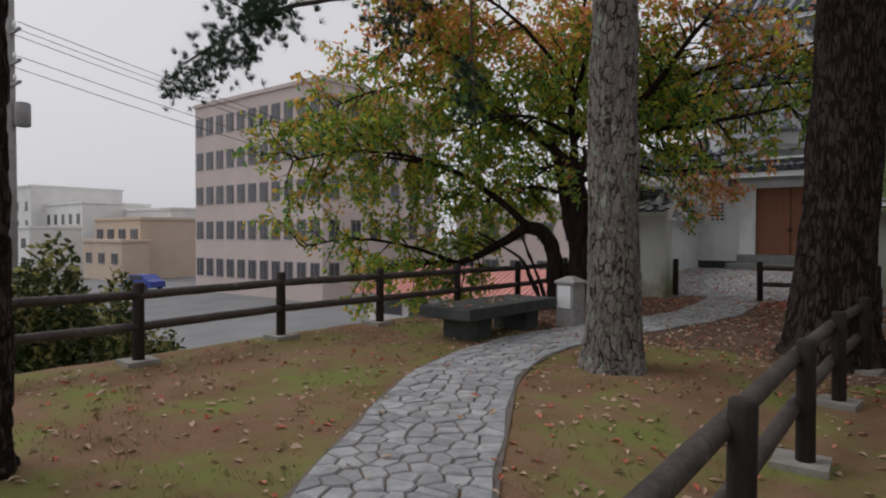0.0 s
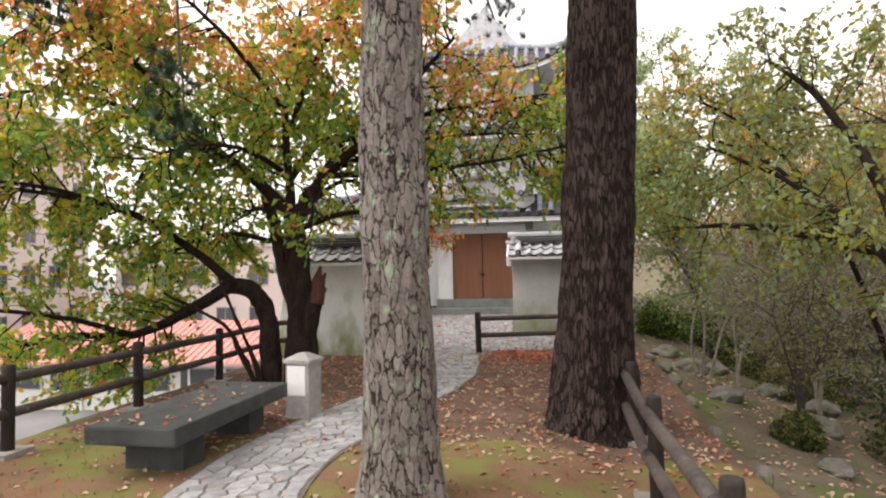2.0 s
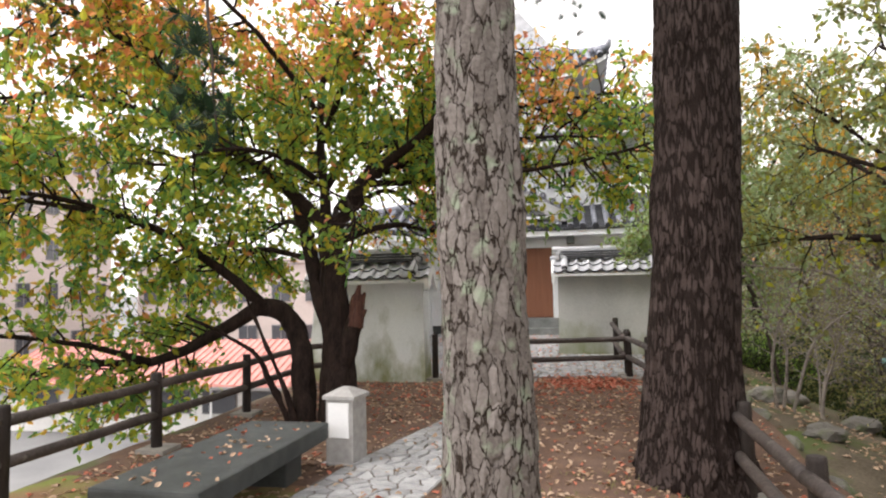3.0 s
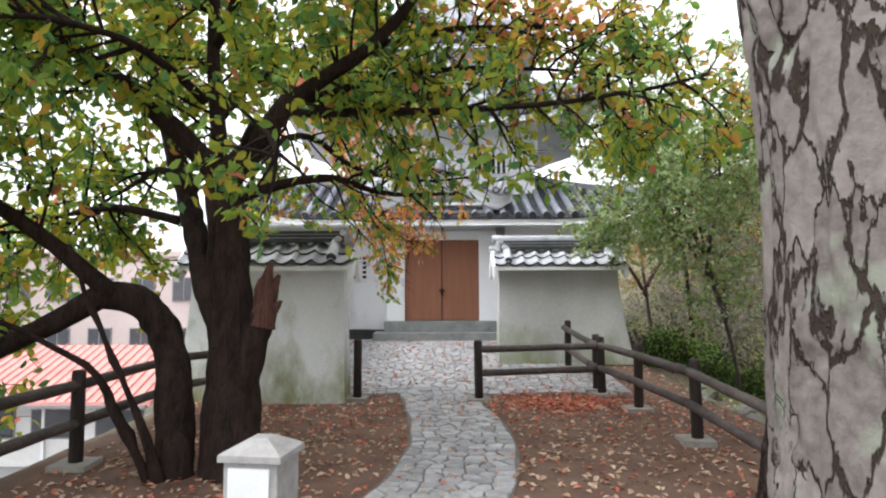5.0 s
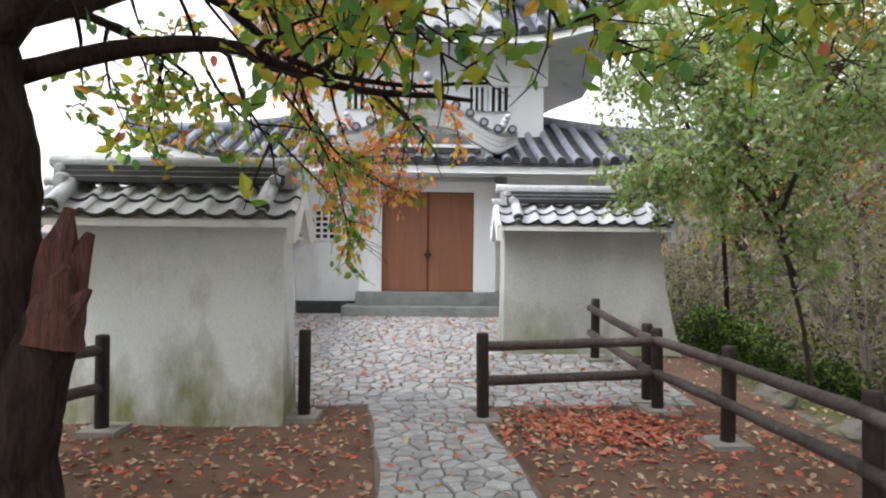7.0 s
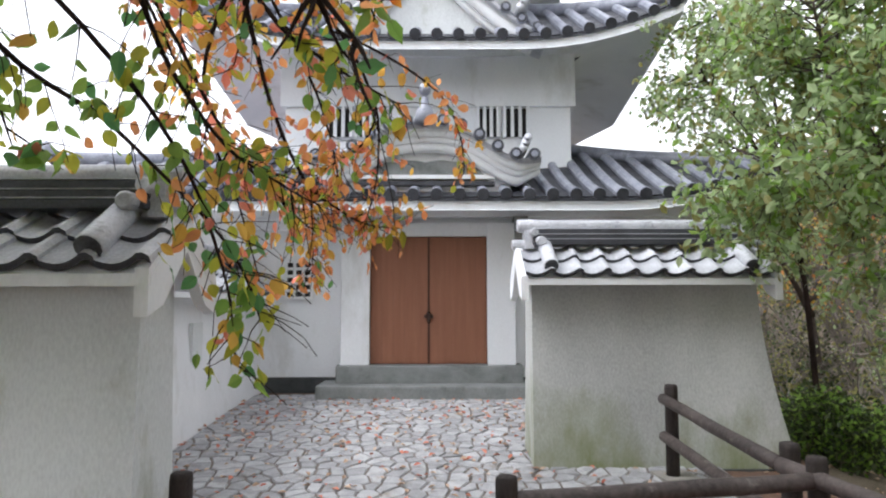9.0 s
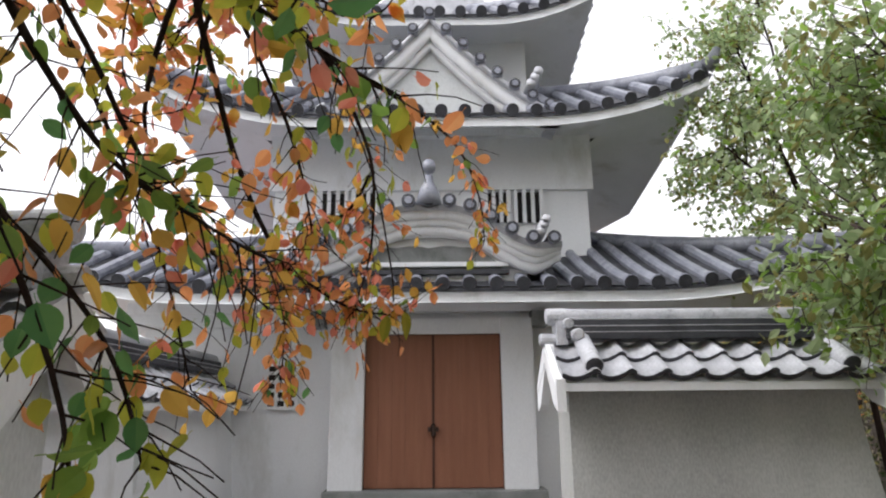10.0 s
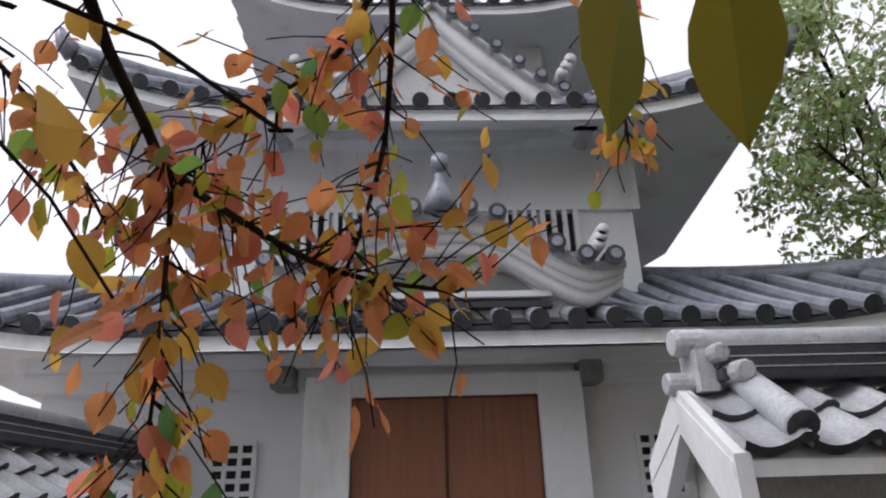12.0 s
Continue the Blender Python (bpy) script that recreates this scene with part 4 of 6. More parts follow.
s.add([(-0.18, -0.18, 0.68), (0.18, -0.18, 0.68), (0.18, 0.18, 0.68), (-0.18, 0.18, 0.68), (-0.18, -0.18, 0.72), (0.18, -0.18, 0.72), (0.18, 0.18, 0.72), (-0.18, 0.18, 0.72), (-0.05, -0.05, 0.79), (0.05, -0.05, 0.79), (0.05, 0.05, 0.79), (-0.05, 0.05, 0.79)],
      [(3, 2, 1, 0), (0, 1, 5, 4), (1, 2, 6, 5), (2, 3, 7, 6), (3, 0, 4, 7), (4, 5, 9, 8), (5, 6, 10, 9), (6, 7, 11, 10), (7, 4, 8, 11), (8, 9, 10, 11)])
part("cap", s, M["granite"], lamp, "low pyramid cap", bevel=0.006)
box_part("panel", (-0.125, 0.11, -0.166, -0.153, 0.3, 0.65), M["sign"], lamp, "white sheet", 0.003)
box_part("base", (-0.19, 0.19, -0.19, 0.19, -0.08, 0.05), M["granite"], lamp, bevel=0.01)


# ---- trees ----
def bark_trunk(soup, pts, radii, sides=120, step=0.02, depth=0.035, cell=(9, 9, 4.5), seed=0, split=0.14):
    """A pine trunk with raised bark plates split by furrows."""
    pts = [Vector(p) for p in pts]
    total = sum((b - a).length for a, b in zip(pts, pts[1:]))
    n = int(total / step)
    vs = []
    for i in range(n + 1):
        t = (len(pts) - 1) * i / n
        c = spline([tuple(p) for p in pts], t)
        k = min(int(t), len(pts) - 2)
        r = radii[k] + (radii[k + 1] - radii[k]) * (t - k)
        for j in range(sides):
            a = j * math.tau / sides
            flare = 1 + 0.22 * math.exp(-max(0, c.z + 0.1) / 0.2) * (0.5 + 0.5 * math.sin(a * 5 + seed))
            d = Vector((math.cos(a), math.sin(a), 0))
            p = c + d * r * flare
            q = Vector((p.x * cell[0] + seed, p.y * cell[1], p.z * cell[2]))
            q += 0.45 * noise.noise_vector(q * 1.1) + 0.16 * noise.noise_vector(q * 4)
            w, near_ = noise.voronoi(q)
            wide = split * (1.0 + 0.9 * noise.noise(p * 5 + Vector((seed, 0, 0))))
            e = min(1.0, (w[1] - w[0]) / max(0.02, wide))
            layer = noise.cell(near_[0] * 3.7)
            h = depth * (e ** 0.7 - 0.6) + depth * 0.5 * e * layer + 0.005 * noise.noise(q * 3.1) + 0.003 * noise.noise(q * 9) + 0.02 * noise.noise(p * 2)
            vs.append(tuple(p + d * h))
    soup.add(vs, [(i * sides + j, i * sides + (j + 1) % sides, (i + 1) * sides + (j + 1) % sides, (i + 1) * sides + j) for i in range(n) for j in range(sides)])


LEAF = [(0, 0, 0), (0.2, 0.22, 0.04), (0.27, 0.56, 0.06), (0, 1, -0.06), (-0.27, 0.56, 0.06), (-0.2, 0.22, 0.04)]
HALVES = [(0, 1, 2, 3), (0, 3, 4, 5)]


def leaves_into(soup, spots, size, rng, pick, hang=0.5, broad=1.0):
    """Oval leaves folded along the midrib at the spots; pick gives each its material slot."""
    for p in spots:
        d = Vector((rng.uniform(-1, 1), rng.uniform(-1, 1), rng.uniform(-1, 1) - hang)).normalized()
        o = d.orthogonal().normalized()
        o.rotate(Matrix.Rotation(rng.uniform(0, math.tau), 3, d))
        u = d.cross(o)
        l_ = size * rng.uniform(0.7, 1.25)
        v = [p + o * (x * l_ * broad) + d * (y * l_) + u * (z * l_) for x, y, z in LEAF]
        soup.add(v, HALVES, pick(p))


def grow(wood, spots, start, way, length, r, level, rng, droop=0.25, gap=0.05, twigs=0.16):
    """A wavering branch with side twigs; leaf places gather along the last twigs."""
    n = max(3, int(length / 0.12))
    p, d = Vector(start), Vector(way).normalized()
    pts = [p.copy()]
    for i in range(n):
        d = (d + Vector((rng.gauss(0, 0.16), rng.gauss(0, 0.16), rng.gauss(0, 0.12) - droop * 0.12))).normalized()
        p = p + d * (length / n)
        pts.append(p.copy())
        if level > 0 and i > 0:
            for _ in range(2 if rng.random() < 0.5 else 1):
                side = d.cross(Vector((rng.uniform(-1, 1), rng.uniform(-1, 1), rng.uniform(-0.4, 1)))).normalized()
                grow(wood, spots, p, d * 0.6 + side, length * rng.uniform(0.25, 0.5), r * 0.45, level - 1, rng, droop * 1.4, gap)
    wood.tube(pts, [max(0.0022, r * (1 - 0.8 * i / n)) for i in range(n + 1)], 5 if r > 0.012 else 3, False)
    if level == 0:
        for a, b in zip(pts, pts[1:]):
            m = max(1, int((b - a).length / gap))
            for k in range(m):
                spots.append(a.lerp(b, (k + rng.random()) / m) + Vector((rng.gauss(0, 0.025), rng.gauss(0, 0.025), rng.gauss(0, 0.025))))


def limb(wood, pts, r0, r1, sides=10, fine=6):
    m = (len(pts) - 1) * fine
    c = [spline(pts, k * (len(pts) - 1) / m) for k in range(m + 1)]
    c = [p + 0.02 * noise.noise_vector(p * 2.5) for p in c]
    wood.tube(c, [r0 + (r1 - r0) * (k / m) ** 0.8 + 0.05 * r0 * noise.noise(c[k] * 6) for k in range(m + 1)], sides)
    return c


def ridged(v):
    """Moves a point of a trunk by long upright ridges and small knobs."""
    p = Vector(v)
    q = Vector((p.x * 14, p.y * 14, p.z * 2.2))
    return tuple(p + Vector((noise.noise(q), noise.noise(q + Vector((31, 7, 3))), 0)) * 0.03 + noise.noise_vector(p * 9) * 0.012)


def chooser(rng, table):
    def pick(p):
        w = table(p)
        x, acc = rng.random() * sum(w), 0
        for i, v in enumerate(w):
            acc += v
            if x <= acc:
                return i
        return len(w) - 1
    return pick


# the cherry tree beside the path
rng = random.Random(11)
cherry = thing("cherry_tree", (0, 0, 0), "spreading cherry tree with forked trunk and turning autumn leaves", "tree")
CH = [L["green"], L["deep"], L["lime"], L["gold"], L["orange"], L["red"]]


def cherry_colour(p):
    nz_ = noise.noise(p * 0.6)
    if p.y > 14.3:
        return (0.04, 0.02, 0.14, 0.24, 0.4, 0.16)
    if p.y > 12.0:
        k = smoothstep(12.9, 14.3, p.y)
        return (0.42 - 0.3 * k, 0.2 - 0.15 * k, 0.3 - 0.05 * k, 0.12 + 0.1 * k, 0.05 + 0.3 * k, 0.02 + 0.1 * k)
    hot = smoothstep(4.1, 6.0, p.z + 1.2 * nz_ + 0.5 * smoothstep(-4.2, -2.6, p.x))
    fade = smoothstep(-7.5, -10, p.x)
    return (0.5 - 0.2 * hot, 0.16 * (1 - hot), 0.42 + 0.2 * nz_, 0.04 + 0.35 * hot + 0.3 * fade, 0.008 + 0.75 * hot, 0.01 + 0.1 * hot)


trunk = Soup()
limb(trunk, [(-5.38, 9.95, -0.1), (-5.44, 10.05, 0.35), (-5.46, 10.15, 0.9), (-5.5, 10.2, 1.45), (-5.58, 10.2, 2.3), (-5.66, 10.25, 2.8)], 0.3, 0.15, 64, 24)
limb(trunk, [(-5.85, 9.85, -0.1), (-5.93, 10.0, 0.6), (-6.02, 10.1, 1.1), (-6.3, 10.1, 1.5), (-6.62, 10.0, 1.58)], 0.17, 0.13, 40, 20)
limb(trunk, [(-5.5, 10.1, 1.1), (-5.75, 10.2, 1.75), (-5.98, 10.4, 2.4), (-6.3, 10.7, 3.0)], 0.14, 0.09, 36, 18)
limb(trunk, [(-5.42, 10.1, 0.6), (-5.28, 10.06, 1.05), (-5.17, 10.03, 1.4)], 0.17, 0.1, 40, 18)
limb(trunk, [(-5.95, 9.75, -0.1), (-6.25, 9.7, 0.5), (-6.5, 9.6, 1.0), (-7.3, 9.3, 1.5)], 0.06, 0.02, 10)
limb(trunk, [(-5.9, 9.7, -0.1), (-6.05, 9.65, 0.5), (-6.4, 9.6, 1.3), (-6.6, 9.5, 2.0)], 0.045, 0.015, 10)
trunk.v = [ridged(v) for v in trunk.v]
part("trunk", trunk, M["bark_cherry"], cherry, "forked dark fissured trunk", smooth=True)
s = Soup()
limb(s, [(-5.17, 10.03, 1.3), (-5.15, 10.03, 1.4), (-5.14, 10.03, 1.5)], 0.13, 0.1, 40, 12)
for dx_, dy_, h_, r_ in ((0.0, 0.0, 0.36, 0.07), (0.045, 0.03, 0.26, 0.055), (-0.06, 0.02, 0.22, 0.06), (0.03, -0.06, 0.12, 0.06)):
    s.tube([(-5.14 + dx_, 10.03 + dy_, 1.45), (-5.13 + dx_, 10.03 + dy_, 1.5 + h_ * 0.6), (-5.1 + dx_ * 1.4, 10.03 + dy_, 1.5 + h_)], [r_, r_ * 0.85, r_ * 0.35], 6)
s.tube([(-5.12, 10.0, 1.38), (-5.03, 9.98, 1.46), (-4.99, 9.98, 1.52)], [0.06, 0.04, 0.012], 6)
s.v = [ridged(v) for v in s.v]
part("broken_limb", s, M["bark_red"], cherry, "broken reddish stub of a limb")

BOUGHS = [
    ([(-5.6, 10.2, 2.3), (-5.7, 10.3, 3.1), (-5.8, 10.4, 4.6), (-5.6, 10.6, 6.2)], 0.12, 0.03, 1.5),
    ([(-5.57, 10.2, 2.6), (-4.95, 10.2, 3.4), (-4.16, 10.2, 4.0), (-3.6, 10.4, 4.8), (-3.0, 10.6, 5.5)], 0.11, 0.03, 1.4),
    ([(-5.64, 10.2, 2.7), (-6.46, 10.0, 3.5), (-7.4, 9.8, 4.1), (-8.6, 9.5, 4.6)], 0.12, 0.03, 1.5),
    ([(-6.6, 10.0, 1.58), (-7.2, 9.8, 1.2), (-8.0, 9.6, 0.85), (-9.0, 9.3, 0.85), (-10.2, 9.0, 0.5)], 0.12, 0.025, 1.3),
    ([(-6.5, 10.0, 1.58), (-7.0, 9.7, 2.1), (-7.8, 9.3, 2.7), (-8.8, 9.0, 3.0), (-9.6, 8.7, 3.1)], 0.09, 0.025, 1.4),
    ([(-6.3, 10.7, 2.9), (-6.7, 11.2, 3.8), (-7.2, 11.8, 4.8), (-7.5, 12.2, 5.6)], 0.08, 0.025, 1.5),
    ([(-5.5, 10.3, 2.5), (-4.7, 10.6, 2.75), (-4.2, 10.95, 2.65), (-3.3, 11.7, 2.75)], 0.06, 0.015, 0.9),
    ([(-5.0, 10.2, 3.3), (-4.4, 10.2, 3.3), (-3.3, 10.3, 3.35), (-2.0, 10.4, 3.5), (-0.9, 10.5, 3.75)], 0.06, 0.015, 1.1),
    ([(-5.6, 10.3, 2.7), (-5.2, 11.5, 3.4), (-4.66, 12.4, 3.2), (-3.9, 12.5, 3.05), (-3.1, 12.6, 3.1)], 0.055, 0.012, 0.35),
    ([(-5.7, 10.3, 3.3), (-5.7, 12.0, 4.3), (-5.2, 13.4, 4.4), (-4.7, 14.4, 4.1)], 0.08, 0.03, 1.2),
    ([(-4.3, 10.2, 3.9), (-3.4, 10.9, 4.4), (-2.2, 11.5, 4.7), (-1.2, 12.0, 4.9)], 0.05, 0.015, 1.2),
    ([(-5.75, 10.35, 4.0), (-5.0, 9.6, 4.9), (-4.2, 9.0, 5.5), (-3.4, 8.6, 5.8)], 0.06, 0.02, 1.3),
    ([(-6.9, 9.9, 3.8), (-7.2, 9.0, 4.6), (-7.6, 8.2, 5.0), (-8.0, 7.6, 5.2)], 0.06, 0.02, 1.3),
    ([(-5.8, 10.2, 3.4), (-6.0, 9.5, 3.6), (-6.4, 8.8, 3.6), (-6.8, 8.2, 3.3)], 0.05, 0.015, 1.2),
    ([(-5.6, 10.4, 2.8), (-5.9, 11.4, 3.2), (-6.0, 12.4, 3.4), (-5.8, 13.2, 3.3)], 0.06, 0.015, 1.0),
    ([(-6.1, 10.4, 2.3), (-6.8, 10.6, 2.45), (-7.6, 10.9, 2.4), (-8.6, 11.0, 2.1)], 0.05, 0.015, 1.1),
    ([(-5.9, 10.3, 2.6), (-6.6, 11.0, 2.9), (-7.4, 11.8, 2.8), (-8.3, 12.3, 2.5)], 0.05, 0.015, 1.1),
    ([(-8.0, 9.6, 0.85), (-8.6, 8.7, 1.2), (-9.2, 7.8, 1.35), (-9.8, 7.0, 1.2)], 0.05, 0.012, 1.0),
    ([(-7.8, 9.3, 2.7), (-8.4, 8.3, 3.0), (-9.0, 7.3, 3.0), (-9.6, 6.6, 2.8)], 0.045, 0.012, 1.2),
    ([(-8.4, 9.5, 4.5), (-9.2, 9.0, 4.6), (-10.0, 8.4, 4.3), (-10.8, 8.0, 3.9)], 0.04, 0.012, 1.3),
    ([(-7.2, 9.8, 4.0), (-8.0, 10.4, 5.0), (-8.8, 10.8, 5.6), (-9.6, 11.0, 6.0)], 0.05, 0.015, 1.4),
    ([(-5.8, 10.4, 4.4), (-6.4, 9.6, 5.4), (-7.0, 8.8, 6.0), (-7.6, 8.0, 6.3)], 0.05, 0.015, 1.4),
    ([(-5.0, 10.3, 3.4), (-3.8, 10.8, 3.9), (-2.6, 11.0, 4.0), (-1.4, 11.3, 4.0)], 0.05, 0.012, 1.2),
    ([(-5.5, 10.4, 3.0), (-5.3, 11.4, 3.9), (-5.2, 12.2, 4.4), (-4.9, 13.0, 4.7)], 0.05, 0.012, 1.2),
    ([(-5.4, 10.1, 3.0), (-5.1, 9.5, 3.0), (-4.8, 9.0, 2.7), (-4.7, 8.7, 2.5)], 0.04, 0.012, 0.7),
]
wood, spots = Soup(), []
for pts, r0, r1, reach in BOUGHS:
    s = Soup()
    c = limb(s, pts, r0, r1, 8)
    part("limb", s, M["bark_cherry"], cherry, smooth=True)
    for i in range(6, len(c)):
        if c[i].y > 11.3 and c[i].x > -3.75 and c[i].z < 3.3:
            continue
        for _ in range(2 if reach > 1 else 1):
            d = (c[i] - c[i - 1]).normalized()
            side = d.cross(Vector((rng.uniform(-1, 1), rng.uniform(-1, 1), rng.uniform(-1, 1)))).normalized()
            grow(wood, spots, c[i], d * 0.5 + side + Vector((0, 0, 0.1)), reach * rng.uniform(0.5, 1.0), 0.018, 1, rng, 0.3, 0.031)
tagged(part("twigwork", wood, M["bark_cherry"], cherry, smooth=True), kind="stuff")
clear = [p for p in spots if not (p.y > 7 and abs(p.x + 3.6) < 0.8 and p.z < 2.45) and not (p.x > -4.9 and p.z < 1.7) and not (p.x > -4.7 and p.z < 3.2 and rng.random() < 0.4)]
clear = [p for p in clear if rng.random() < (0.82 if p.x < -3.6 or p.z < 3.2 else 0.5)]
s = Soup()
leaves_into(s, clear, 0.115, rng, chooser(rng, cherry_colour), 0.5)
crown = part("crown", s, CH, cherry, "green, yellow and orange leaves")
tagged(crown, kind="stuff")

for ob in cherry.children:
    ob.matrix_basis = pose(-0.06, 0.52, 0)

# its long drooping branches over the way to the gate
DROOPS = [
    ([(-5.15, 12.0, 3.35), (-4.55, 12.7, 2.6), (-4.36, 13.15, 2.05), (-4.34, 13.35, 1.55)], 0.014, 0.3),
    ([(-5.2, 12.6, 4.1), (-4.85, 13.1, 3.4), (-4.7, 13.4, 2.89), (-4.48, 13.5, 2.57), (-4.3, 13.5, 2.42), (-4.05, 13.65, 2.3)], 0.022, 0.45),
    ([(-5.6, 12.4, 3.9), (-5.4, 13.1, 3.0), (-4.95, 13.4, 2.62), (-4.47, 13.5, 2.11), (-4.29, 13.5, 1.75)], 0.02, 0.45),
    ([(-5.0, 13.4, 4.3), (-4.3, 13.4, 3.2), (-4.0, 13.5, 2.95), (-3.67, 13.6, 2.78)], 0.018, 0.4),
    ([(-4.75, 14.3, 4.1), (-4.8, 15.2, 3.5), (-4.6, 15.6, 2.86), (-4.53, 15.6, 2.73), (-4.32, 15.6, 2.59), (-4.06, 15.6, 2.45), (-3.8, 15.65, 2.42)], 0.024, 0.4),
    ([(-4.7, 14.4, 4.1), (-4.2, 15.0, 3.8), (-3.97, 15.4, 3.35), (-3.96, 15.6, 2.94), (-4.01, 15.6, 2.65), (-4.08, 15.62, 2.42)], 0.016, 0.4),
    ([(-3.97, 15.45, 3.25), (-4.1, 15.6, 3.09), (-4.3, 15.65, 2.98), (-4.5, 15.7, 2.85)], 0.012, 0.35),
    ([(-4.8, 14.5, 3.95), (-5.25, 15.2, 3.4), (-4.9, 15.6, 2.95), (-4.7, 15.7, 2.62)], 0.018, 0.45),
    ([(-4.53, 15.6, 2.73), (-4.5, 15.62, 2.5), (-4.48, 15.62, 2.25), (-4.5, 15.65, 2.05)], 0.009, 0.3),
    ([(-4.2, 15.0, 3.8), (-3.5, 15.4, 3.5), (-3.3, 15.7, 3.2), (-3.25, 15.8, 2.95)], 0.012, 0.3),
    ([(-5.3, 13.2, 4.2), (-5.0, 14.0, 3.4), (-4.75, 14.4, 2.8), (-4.5, 14.5, 2.5), (-4.3, 14.55, 2.3)], 0.018, 0.4),
    ([(-5.3, 13.5, 4.1), (-5.0, 14.2, 3.2), (-4.75, 14.5, 2.5), (-4.62, 14.6, 1.95)], 0.016, 0.35),
    ([(-4.7, 14.0, 4.1), (-4.3, 14.3, 3.3), (-4.17, 14.5, 2.9), (-4.12, 14.55, 2.6)], 0.014, 0.3),
    ([(-4.3, 14.7, 3.95), (-3.9, 14.45, 3.0), (-3.77, 14.47, 2.5), (-3.75, 14.48, 2.3)], 0.004, 0.0),
]
wood, near = Soup(), []
for pts, r, reach in DROOPS:
    s = Soup()
    c = limb(s, pts, r, 0.004, 6)
    part("drooping_branch", s, M["bark_cherry"], cherry, smooth=True)
    if not reach:
        continue
    for i in range(3, len(c)):
        for _ in range(2):
            d = (c[i] - c[i - 1]).normalized()
            side = d.cross(Vector((rng.uniform(-1, 1), rng.uniform(-1, 1), rng.uniform(-1, 1)))).normalized()
            grow(wood, near, c[i], d * 0.7 + side, reach * rng.uniform(0.4, 1.0), 0.004, 0, rng, 0.9, 0.055)
tagged(part("twigwork", wood, M["bark_cherry"], cherry, smooth=True), kind="stuff")
near = [p for p in near if not (abs(p.x + 3.65) < 0.55 and p.z < 2.5 and p.y < 14.9) and rng.random() < 0.72]


def broad_leaf(mat):
    """An oval, pointed leaf, folded along its midrib, hanging from its stalk along -z."""
    s_ = Soup()
    out = [(0.0, 0.0), (0.2, 0.09), (0.32, 0.27), (0.35, 0.46), (0.28, 0.69), (0.13, 0.88), (0.0, 1.04)]
    mid = [(0.0, 0.02 * math.sin(y * 3), -y) for _, y in out]
    for sg in (1, -1):
        edge_ = [(sg * x, 0.08 * x + 0.05 * math.sin(y * 5 + sg), -y) for x, y in out]
        s_.add(mid + edge_, [(i, i + 1, 8 + i, 7 + i) for i in range(6)])
    s_.tube([(0, 0, 0.22), (0.01, 0, 0.1), (0, 0, 0)], [0.012] * 3, 4, False)
    return s_.mesh("leaf", mat, True)


BROAD = [broad_leaf(m) for m in CH + [L["backlit"]]]
pick = chooser(rng, cherry_colour)
rng.shuffle(near)
near.sort(key=lambda p: -p.y)
count = 280
for p in near[:count]:
    ob = new("leaf", BROAD[pick(p)])
    ob.parent = cherry
    k = rng.uniform(0.055, 0.098)
    ob.matrix_basis = Matrix.Translation(p) @ pose(0, 0, 0, rng.gauss(0, 30), rng.gauss(0, 30), rng.uniform(0, 360)) @ Matrix.Diagonal((k, k, k, 1))
# two leaves against the sky, their backlit darkness painted by slot 6
for (x, y, z), rz, mat in (((-3.768, 14.47, 2.25), 40, 6), ((-3.7, 14.49, 2.265), -35, 6)):
    ob = new("leaf", BROAD[mat])
    ob.parent = cherry
    ob.matrix_basis = Matrix.Translation((x, y, z)) @ pose(0, 0, 0, 12, 6, rz) @ Matrix.Diagonal((0.082, 0.09, 0.115, 1))
s = Soup()
for p in near[count:]:
    k = rng.uniform(0.055, 0.098)
    m = Matrix.Translation(p) @ pose(0, 0, 0, rng.gauss(0, 30), rng.gauss(0, 30), rng.uniform(0, 360)) @ Matrix.Diagonal((k, k, k, 1))
    me = BROAD[0]
    s.add([tuple(m @ v.co) for v in me.vertices], [tuple(q.vertices) for q in me.polygons], pick(p))
ob = part("hanging_leaves", s, CH, cherry, "drooping green and orange leaves", smooth=True)
tagged(ob, kind="stuff")

# the two pines
NEEDLE = 0.13


def needle_tufts(soup, c, radius, n, rng, big=1.0):
    for _ in range(n):
        p = c + Vector((rng.gauss(0, radius), rng.gauss(0, radius), rng.gauss(0, radius * 0.7)))
        axis = Vector((rng.uniform(-1, 1), rng.uniform(-1, 1), rng.uniform(-0.2, 1))).normalized()
        for _ in range(34):
            d = (axis + Vector((rng.gauss(0, 0.45), rng.gauss(0, 0.45), rng.gauss(0, 0.45)))).normalized()
            o = d.orthogonal().normalized() * 0.0045 * big
            e = p + d * NEEDLE * big * rng.uniform(0.7, 1.1)
            soup.add([p - o, p + o, e], [(0, 1, 2)])


def pine_limb(tree, pts, r0, r1, sides=10):
    s_ = Soup()
    limb(s_, pts, r0, r1, sides)
    return part("limb", s_, M["twig_dark"], tree, smooth=True)


pine = thing("pine_tree", (0, 0, 0), "pine with a pale grey trunk of thick cracked bark plates", "tree")
s = Soup()
bark_trunk(s, [(-2.78, 5.92, -0.12), (-2.79, 5.93, 0.35), (-2.8, 5.94, 1.2), (-2.83, 5.96, 2.6), (-2.82, 6.0, 4.2), (-2.75, 6.0, 6.5)], [0.37, 0.29, 0.26, 0.245, 0.225, 0.2], 230, 0.0105, 0.017, (6.5, 6.5, 2.0), 3, 0.16)
part("trunk", s, M["bark_pale"], pine, "pale grey furrowed bark", smooth=True).matrix_basis = pose(0.005, -0.05, 0)
s = Soup()
